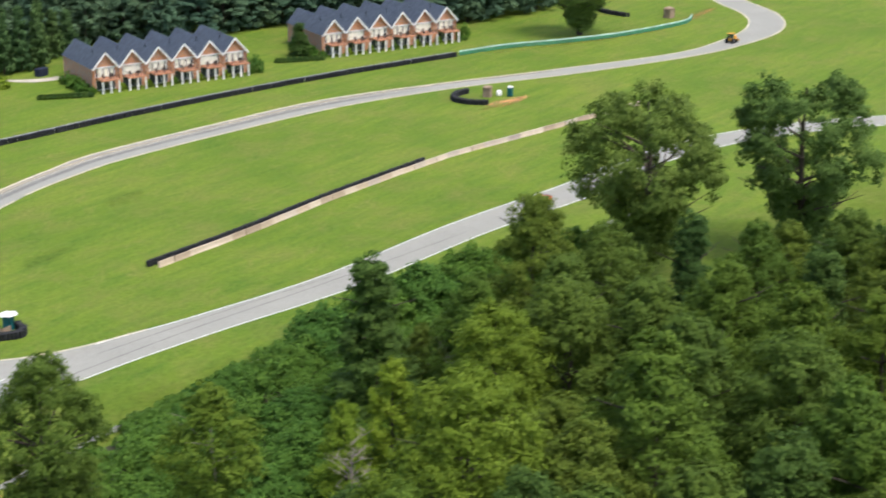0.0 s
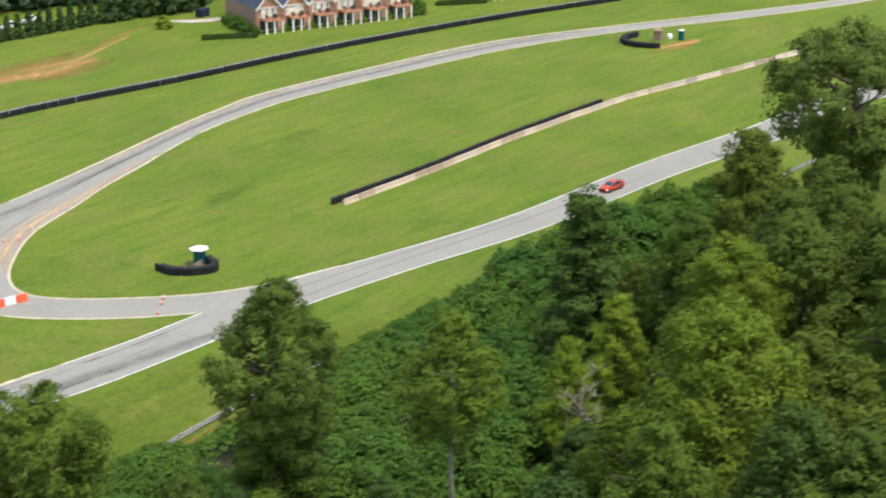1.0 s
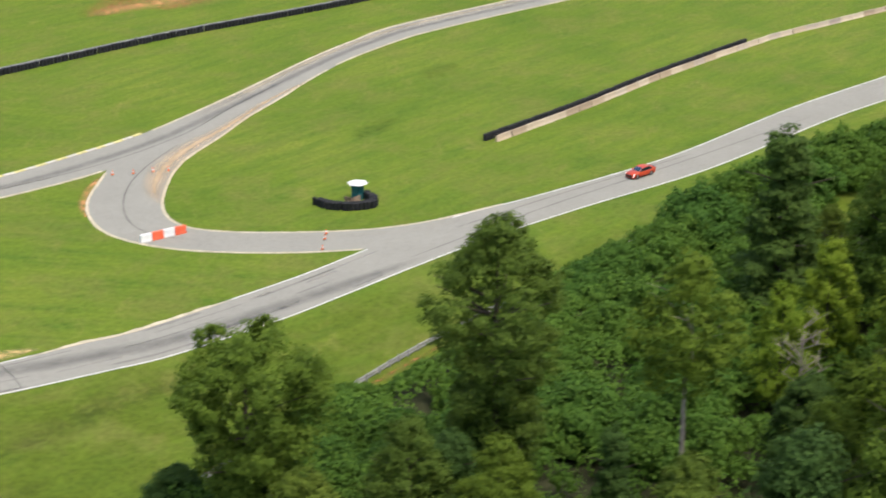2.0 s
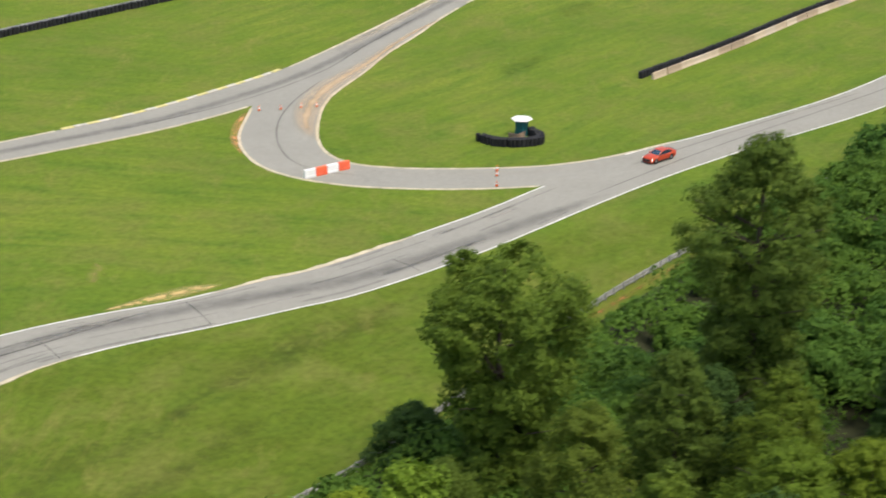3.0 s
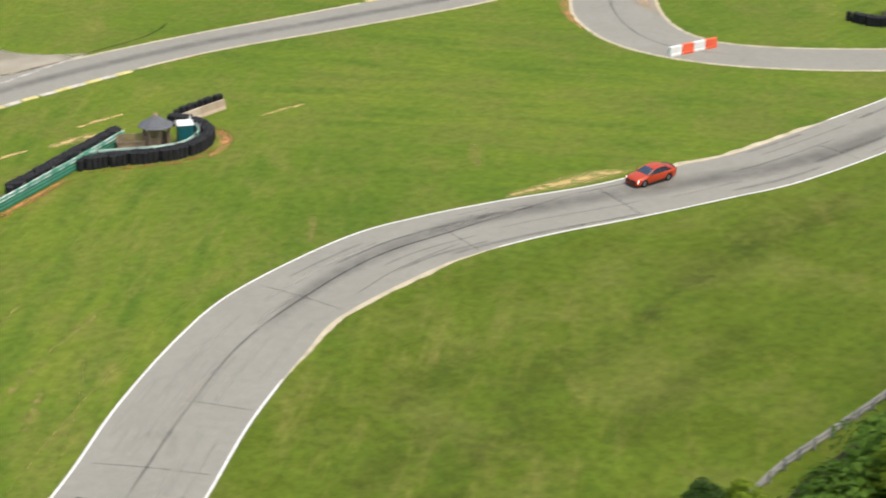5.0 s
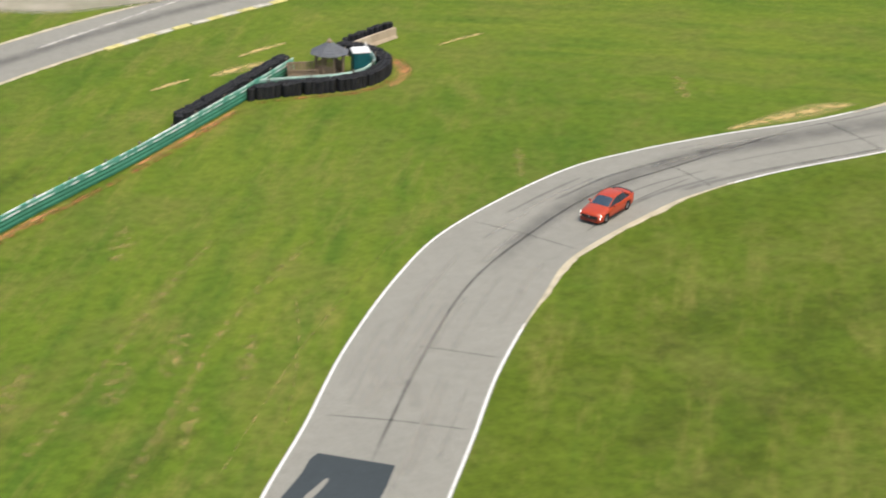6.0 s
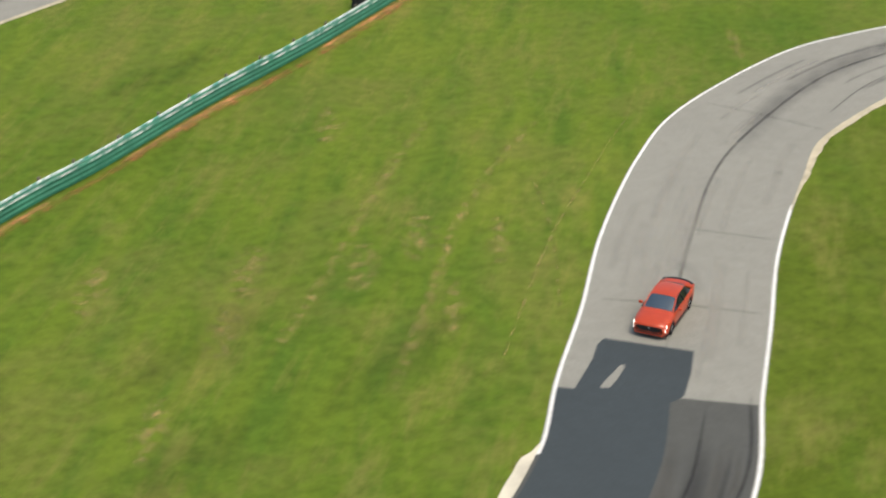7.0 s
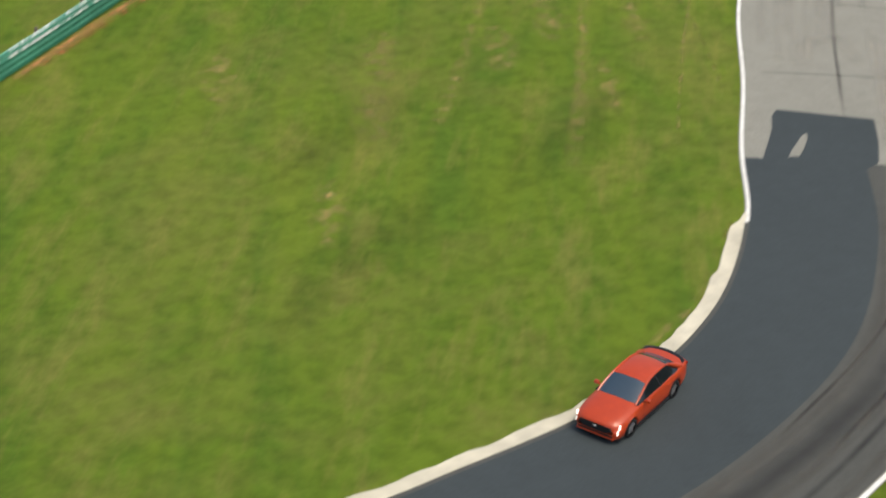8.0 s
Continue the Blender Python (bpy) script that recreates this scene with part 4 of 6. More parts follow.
tyre_wall("tyre_wall", [(100, 204), (118, 208.6), (154, 215.6), (179, 220), (211, 222.8), (236, 226), (265, 228.2), (298, 228.8), (333, 227.2)], "long black wall of stacked tyres along the far track", STACK4, 0.78)
tyre_wall("tyre_wall", [(187.8, 134.4), (210.4, 140.2), (235.4, 147.9), (262.8, 155)], "black stacked tyres behind a concrete wall", STACK4, 0.72, 1)
tyre_wall("tyre_wall", [(54.9, 125.4), (57.2, 125.0), (59.7, 124.4), (62.7, 123.6), (65.6, 123.8), (68.1, 125.4), (69.2, 127.6), (69.1, 130.3), (67.8, 132.6)], "curved black tyre stacks sheltering a marshal post", STACK5, 0.58, 2)
tyre_wall("tyre_wall", [(47.0, 122.4), (52, 125.4), (57, 128.6), (61.6, 131.4)], "row of black tyre stacks behind the green rail", STACK5, 0.58, 2)
tyre_wall("tyre_wall", [(68.5, 133.2), (71, 134.2), (74.2, 135.2)], "short row of tyre stacks behind a concrete block", STACK5, 0.66)
tyre_wall("tyre_wall", [(150.2, 123.8), (150.7, 121.2), (152.9, 118.9), (156.0, 118.0), (157.6, 119.6), (157.9, 122.2)], "curved black tyre stacks on the infield grass", STACK5, 0.6, 2)
tyre_wall("tyre_wall", [(309, 195.5), (304.5, 194.6), (301.4, 191.2), (301.6, 187), (304.3, 183.4)], "curled row of black tyre stacks on the grass", STACK4, 0.7, 2)
tyre_wall("tyre_wall", [(402, 236), (401.4, 243), (404, 252), (410, 262)], "far curved row of black tyre stacks", STACK4, 0.8, 2)


def concrete_segment_mesh(length):
    """A concrete barrier block: broad foot, sloped sides, narrow top."""
    bm = bmesh.new()
    prof = [(-0.3, 0), (-0.3, 0.1), (-0.16, 0.34), (-0.11, 1.0), (0.11, 1.0), (0.16, 0.34), (0.3, 0.1), (0.3, 0)]
    ends = [[bm.verts.new((x, y, z)) for y, z in prof] for x in (-length / 2 + 0.02, length / 2 - 0.02)]
    for k in range(len(prof)):
        q = (k + 1) % len(prof)
        bm.faces.new((ends[0][k], ends[0][q], ends[1][q], ends[1][k]))
    bm.faces.new(ends[0])
    bm.faces.new(ends[1][::-1])
    bmesh.ops.recalc_face_normals(bm, faces=bm.faces)
    me = bpy.data.meshes.new("concrete_block")
    bm.to_mesh(me)
    bm.free()
    return me


def block_material():
    m = Mat("rain_streaked_concrete", 0.9, spec=0.2)
    per = m.node("ShaderNodeObjectInfo").outputs["Random"]
    c = m.ramp(per, [(0.0, (0.33, 0.26, 0.19)), (0.45, (0.47, 0.38, 0.28)), (0.8, (0.56, 0.48, 0.38)), (1.0, (0.34, 0.29, 0.26))])
    st = m.noise(1.2, 4, 0.6, stretch=(0.5, 0.5, 2.5))
    c = m.mix(m.ramp(st, [(0.5, (0, 0, 0)), (0.75, (0.45, 0.45, 0.45))]), c, (0.24, 0.18, 0.13))
    m.color(c)
    m.bump(m.noise(9, 3), 0.3, 0.02)
    return m.m


M_BLOCK = block_material()
SEG = concrete_segment_mesh(3.6)
SEG.materials.append(M_BLOCK)


def concrete_wall(name, pts, label, gap=3.6):
    host = empty(name, Matrix(), label, "concrete barrier")
    rng = random.Random(4)
    c = spline(pts, 0.3)
    d = np.r_[0, np.cumsum(np.linalg.norm(np.diff(c[:, :2], axis=0), axis=1))]
    s = gap / 2
    while s < d[-1]:
        i = min(int(np.searchsorted(d, s)), len(c) - 2)
        e = c[i + 1, :2] - c[i, :2]
        share("concrete_block", SEG, pose(c[i, 0], c[i, 1], rng.uniform(-0.05, 0.03), rng.uniform(-2, 2), 0, math.degrees(math.atan2(e[1], e[0])) + rng.uniform(-0.8, 0.8)), host)
        s += gap


concrete_wall("concrete_wall", [(188.8, 132.9), (211, 138.9), (236, 146.6), (264, 153.7), (274, 155.5), (296, 157.6), (330, 161.4)], "long stained beige concrete barrier across the infield")
concrete_wall("concrete_wall", [(67.2, 131.5), (70.4, 132.7), (75.2, 134.3)], "short pale concrete barrier by the marshal post")


def rail(name, pts, label, beams, mats, height, post_gap, post_mat, thick=0.045):
    """A steel guard rail: W-shaped beams one above the other on posts."""
    host = empty(name, Matrix(), label, "guard rail", "guard rails")
    c = spline(pts, 1.0)
    n = side(c)
    pitch = height / beams
    for b in range(beams):
        z0 = 0.12 + pitch * b
        prof = [(0, 0), (0.05, 0.12), (0.0, 0.3), (-0.01, 0.5), (0.0, 0.7), (0.05, 0.88), (0, 1)]
        bm = bmesh.new()
        rows = []
        for i in range(len(c)):
            rows.append([bm.verts.new((*(c[i, :2] - n[i] * (0.03 + 1.3 * y)), z0 + pitch * 0.86 * z + 0.02 * noise.noise((c[i, 0] * 0.4, c[i, 1] * 0.4, b)))) for y, z in prof])
        for r0, r1 in zip(rows, rows[1:]):
            for k in range(len(prof) - 1):
                bm.faces.new((r0[k], r1[k], r1[k + 1], r0[k + 1]))
        ob = put("beam", bm, mats[b % len(mats)], host)
        sol = ob.modifiers.new("thickness", "SOLIDIFY")
        sol.thickness = thick
    bm = bmesh.new()
    box(bm, 0.12, 0.16, height + 0.25, (0, 0, (height + 0.25) / 2), bevel=0.015)
    first = put("post", bm, post_mat, host)
    me = first.data
    d = np.r_[0, np.cumsum(np.linalg.norm(np.diff(c[:, :2], axis=0), axis=1))]
    s, k = 0.3, 0
    while s < d[-1]:
        i = min(int(np.searchsorted(d, s)), len(c) - 2)
        e = c[i + 1, :2] - c[i, :2]
        p = c[i, :2] + n[i] * 0.10
        m = pose(p[0], p[1], 0, 0, 0, math.degrees(math.atan2(e[1], e[0])))
        if k == 0:
            first.matrix_basis = m
        else:
            share("post", me, m, host)
        s += post_gap
        k += 1


rail("guard_rail", [(-25, 79), (3.5, 95.6), (13.1, 101.4), (19.1, 104.6), (29.2, 110.7), (40.7, 117), (54.2, 125.3), (61.4, 130.0)], "four-beam green steel guard rail with highlights coloured into its beams", 8, (M_GREEN, M_GREENMID, M_GREEN, M_GREENMID, M_GREEN, M_GREENGLINT, M_GREENMID, M_GREENGLINT), 1.25, 4.0, M_POST)
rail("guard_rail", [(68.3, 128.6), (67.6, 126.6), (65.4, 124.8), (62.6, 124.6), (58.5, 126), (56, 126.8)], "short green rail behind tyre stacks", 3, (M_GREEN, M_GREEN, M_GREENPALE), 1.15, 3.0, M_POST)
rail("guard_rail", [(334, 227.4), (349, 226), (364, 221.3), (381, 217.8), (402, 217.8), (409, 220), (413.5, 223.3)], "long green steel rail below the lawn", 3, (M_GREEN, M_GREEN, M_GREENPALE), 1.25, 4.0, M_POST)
rail("guard_rail", [(280, 106), (245, 98), (210, 92.6), (180, 87), (154, 80), (135.3, 74.3), (123.6, 70), (105, 62.4), (88, 55.4), (77.2, 52.3), (69.5, 50.1), (60, 45.5), (50, 40)], "weathered galvanised guard rail along the wood", 2, (M_STEEL, M_STEEL), 0.72, 2.0, M_STEEL)
rail("guard_rail", [(100, 205.2), (118, 209.8), (154, 216.8), (179, 221.2), (211, 224), (236, 227.2), (265, 229.4), (298, 230), (333, 228.4)], "pale rail behind the long tyre wall", 3, (M_STEEL, M_STEEL, M_STEEL), 0.95, 4.0, M_POST)


def water_barrier():
    """Water-filled plastic barrier blocks, white and red by turns."""
    host = empty("plastic_barrier", pose(126.5, 123.9, 0.02, 0, 0, 1.7), "row of white and red plastic barrier blocks across the link", "barrier")
    for k in range(4):
        bm = bmesh.new()
        for y0, y1, z0, z1 in ((-0.3, 0.3, 0, 0.3), (-0.22, 0.22, 0.3, 1.1)):
            box(bm, 1.66, y1 - y0, z1 - z0, ((k - 1.5) * 1.72, 0, (z0 + z1) / 2), bevel=0.05)
        for dx in (-0.4, 0.4):
            box(bm, 0.3, 0.5, 0.1, ((k - 1.5) * 1.72 + dx, 0, 0.55), bevel=0.03)
        part("block", bm, (M_WHITE, M_RED)[k % 2], host, ("white plastic block", "red plastic block")[k % 2])


water_barrier()


def cone(x, y):
    host = empty("traffic_cone", pose(x, y, 0.02, 0, 0, x * 17 % 90), "small orange traffic cone on the asphalt", "cone", "traffic cones")
    bm = bmesh.new()
    box(bm, 0.4, 0.4, 0.05, (0, 0, 0.025), bevel=0.015)
    part("base", bm, M_TYRE, host)
    part("cone_body", lathe([(0.17, 0.05), (0.12, 0.3), (0.06, 0.62), (0.03, 0.74)], 12), M_ORANGE, host, smooth=True)
    part("collar", lathe([(0.128, 0.3), (0.09, 0.47), (0.05, 0.472)], 12), M_WHITE, host, "white reflective collar")


for x, y in ((141.5, 107.9), (143.8, 111.0), (145.1, 112.7), (132.7, 151.9), (135.5, 150.7), (138.3, 149.8), (140.4, 149.0)):
    cone(x, y)


# ---- marshal posts ----
def toilet(x, y, turn, wide=1.0):
    host = empty("portable_toilet", pose(x, y, 0, 0, 0, turn) @ Matrix.Diagonal((wide, wide, 1, 1)), "teal portable toilet with a white roof", "portable toilet", "portable toilets")
    bm = bmesh.new()
    box(bm, 1.12, 1.12, 0.12, (0, 0, 0.06), bevel=0.02)
    part("base", bm, M_DARKINT, host)
    bm = bmesh.new()
    box(bm, 1.05, 1.05, 1.95, (0, 0, 1.09), bevel=0.04)
    for k in (-1, 1):
        for q in (-0.3, 0.0, 0.3):
            box(bm, 0.04, 0.2, 1.5, (k * 0.535, q, 1.05), bevel=0.01)
    part("cabin", bm, M_TEAL, host)
    bm = bmesh.new()
    box(bm, 0.72, 0.04, 1.75, (0, -0.545, 1.05), bevel=0.02)
    box(bm, 0.12, 0.03, 0.1, (0.27, -0.575, 1.1), bevel=0.01)
    part("door", bm, M_TEAL, host)
    bm = bmesh.new()
    box(bm, 1.15, 1.15, 0.08, (0, 0, 2.1), bevel=0.03)
    box(bm, 0.95, 0.95, 0.12, (0, 0, 2.18), bevel=0.05)
    part("roof", bm, M_WHITE, host, "white domed plastic roof")
    bm = bmesh.new()
    tube(bm, (0.4, 0.4, 2.1), (0.4, 0.4, 2.55), 0.05)
    part("vent_pipe", bm, M_WHITE, host)


def fence_panel(host, x0, y0, x1, y1, h=1.0, planks=9):
    """Deck railing: two rails and upright boards."""
    a, b = Vector((x0, y0, 0)), Vector((x1, y1, 0))
    d = b - a
    turn = Matrix.Rotation(math.atan2(d.y, d.x), 4, "Z")
    base = Matrix.Translation(a) @ turn
    for z in (0.35, h):
        bm = bmesh.new()
        box(bm, d.length, 0.09, 0.09, (d.length / 2, 0, z), base, 0.01)
        part("rail", bm, M_DECK, host)
    for k in range(planks):
        bm = bmesh.new()
        box(bm, d.length / planks * 0.72, 0.04, h - 0.1, (d.length * (k + 0.5) / planks, 0.05, h / 2 + 0.05), base)
        part("board", bm, M_DECK, host)


def gazebo(x, y, turn):
    host = empty("gazebo", pose(x, y, 0, 0, 0, turn), "octagonal wooden gazebo with a dark shingled roof", "gazebo")
    part("deck", lathe([(1.4, 0.0), (1.4, 0.28), (1.36, 0.3)], 8), M_DECK, host)
    for k in range(8):
        a = math.pi / 8 + k * math.pi / 4
        b = a + math.pi / 4
        bm = bmesh.new()
        box(bm, 0.13, 0.13, 1.95, (1.24 * math.cos(a), 1.24 * math.sin(a), 1.2), bevel=0.01)
        part("post", bm, M_DECK, host)
        if k != 5:
            fence_panel(host, 1.24 * math.cos(a), 1.24 * math.sin(a), 1.24 * math.cos(b), 1.24 * math.sin(b), 1.15, 5)
    for k in range(8):
        a, b = math.pi / 8 + k * math.pi / 4, math.pi / 8 + (k + 1) * math.pi / 4
        bm = bmesh.new()
        steps = 5
        for q in range(steps):
            r0, r1 = 1.72 * (1 - q / steps) + 0.2 * q / steps, 1.72 * (1 - (q + 1) / steps) + 0.2 * (q + 1) / steps
            z0, z1 = 2.16 + 0.86 * q / steps + 0.03, 2.16 + 0.86 * (q + 1) / steps
            f = [bm.verts.new((r * math.cos(t), r * math.sin(t), z)) for r, t, z in ((r0, a, z0), (r0, b, z0), (r1, b, z1), (r1, a, z1))]
            bm.faces.new(f)
            g = [bm.verts.new((r * math.cos(t), r * math.sin(t), z)) for r, t, z in ((r0, a, z0 - 0.06), (r0, b, z0 - 0.06), (r0, b, z0), (r0, a, z0))]
            bm.faces.new(g)
        part("roof_panel", bm, M_GREYROOF, host)
    part("cupola", lathe([(0.22, 2.98), (0.22, 3.12), (0.27, 3.14), (0.09, 3.32), (0.02, 3.4)], 8), M_DECK, host)


gazebo(63.6, 127.5, 10)
deck = empty("viewing_deck", pose(61.2, 127.9, 0, 0, 0, -25), "weathered wooden deck with board railings", "deck")
bm = bmesh.new()
box(bm, 2.6, 2.2, 0.25, (0, 0, 0.125), bevel=0.02)
part("platform", bm, M_DECK, deck)
for x0, y0, x1, y1 in ((-1.3, -1.1, 1.3, -1.1), (-1.3, 1.1, -1.3, -1.1), (1.3, 1.1, -1.3, 1.1)):
    fence_panel(deck, x0, y0, x1, y1, 1.15, 9)
toilet(66.2, 126.7, -20, 1.38)
toilet(314, 186.4, 25)


def hut(x, y, turn, body, roof, label, w=1.3, over=0.75, h=2.25):
    host = empty("marshal_hut", pose(x, y, 0, 0, 0, turn), label, "hut", "marshal huts")
    bm = bmesh.new()
    box(bm, w, w, h * 0.42, (0, 0, h * 0.21), bevel=0.03)
    part("wall", bm, body, host)
    for sx in (-1, 1):
        for sy in (-1, 1):
            bm = bmesh.new()
            box(bm, 0.12, 0.12, h * 0.6, (sx * (w / 2 - 0.06), sy * (w / 2 - 0.06), h * 0.7), bevel=0.01)
            part("post", bm, body, host)
    bm = bmesh.new()
    box(bm, w * 0.9, w * 0.9, h * 0.5, (0, 0, h * 0.67), bevel=0.02)
    part("cabin", bm, body, host)
    part("roof", lathe([(w / 2 + over, h), (w / 2 + over, h + 0.08), (w * 0.3, h + 0.38), (0.05, h + 0.5)], 6), roof, host)


hut(156.4, 122.4, 15, M_TEAL, M_WHITE, "teal marshal hut under a broad white roof", 1.25, 0.85, 2.35)
bench = empty("wooden_stand", pose(155.0, 121.6, 0, 0, 0, 20), "low brown wooden stand beside the hut", "stand")
bm = bmesh.new()
box(bm, 1.9, 1.5, 0.2, (0, 0, 0.1), bevel=0.02)
part("platform", bm, M_DECK, bench)
fence_panel(bench, -0.95, -0.75, 0.95, -0.75, 1.0, 7)
fence_panel(bench, -0.95, 0.75, -0.95, -0.75, 1.0, 6)
hut(309.8, 189.3, 30, M_DECK, M_DECK, "weathered wooden marshal hut on the grass", 1.7, 0.35, 2.2)
hut(409, 227.5, 10, M_DECK, M_DECK, "brown wooden marshal hut beyond the rail", 2.2, 0.4, 2.6)
bm = lathe([(0.55, 0), (0.6, 0.15), (0.6, 0.9), (0.45, 1.15), (0.15, 1.2)], 14)
tank = put("water_tank", bm, M_WHITE, smooth=True)
tank.matrix_basis = pose(312.6, 188.6, 0)
tagged(tank, "small white plastic water tank", "tank")
bm = bmesh.new()
box(bm, 0.55, 0.35, 0.06, (0, 0, 0.05), Matrix.Rotation(0.15, 4, "X"), 0.02)
slab = put("marker_board", bm, simple("pinkish_board", (0.62, 0.48, 0.40), 0.8))
slab.matrix_basis = pose(108.5, 73.6, 0.0, 0, 0, 30)
tagged(slab, "small pale pinkish board lying in the grass", "board")
bm = bmesh.new()
box(bm, 3.0, 1.8, 1.8, (0, 0, 0.9), bevel=0.05)
for k in range(5):
    box(bm, 0.1, 1.9, 1.5, ((k - 2) * 0.65, 0, 0.95), bevel=0.02)
bin_ = put("waste_container", bm, simple("navy_steel", (0.02, 0.025, 0.05), 0.6))
bin_.matrix_basis = pose(245.5, 276, 0, 0, 0, 20)
tagged(bin_, "dark navy steel waste container", "container")


# ---- brick row houses ----
def brick_material():
    m = Mat("red_brick", 0.9, spec=0.15)
    b = m.node("ShaderNodeTexBrick")
    b.inputs["Scale"].default_value = 1.0
    b.inputs["Mortar Size"].default_value = 0.012
    b.inputs["Brick Width"].default_value = 0.22
    b.inputs["Row Height"].default_value = 0.075
    b.inputs["Color1"].default_value = (0.66, 0.28, 0.115, 1)
    b.inputs["Color2"].default_value = (0.53, 0.20, 0.085, 1)
    b.inputs["Mortar"].default_value = (0.38, 0.33, 0.28, 1)
    mp = m.node("ShaderNodeMapping")
    mp.inputs["Rotation"].default_value = (radians(90), 0, 0)
    m.link(m.local(), mp.inputs[0])
    m.link(mp.outputs[0], b.inputs["Vector"])
    m.color(m.mix(m.ramp(m.noise(0.5, 4), [(0.35, (0, 0, 0)), (0.7, (0.35, 0.35, 0.35))]), b.outputs["Color"], (0.42, 0.20, 0.11)))
    return m.m


M_BRICK = brick_material()
M_TRIM = simple("white_trim_paint", (0.78, 0.77, 0.73), 0.6, vary=0.08)
M_CURTAIN = simple("pale_curtains", (0.74, 0.75, 0.62), 0.8, vary=0.15)
M_BALCONY = simple("dark_balcony_iron", (0.05, 0.035, 0.03), 0.6)
M_SOFFIT = simple("terracotta_band", (0.50, 0.24, 0.14), 0.8)
glass = Mat("window_glass", 0.06, spec=0.6)
glass.color(glass.ramp(glass.noise(0.8, 2), [(0.3, (0.035, 0.045, 0.055)), (0.7, (0.07, 0.08, 0.09))]))
M_PANE = glass.m


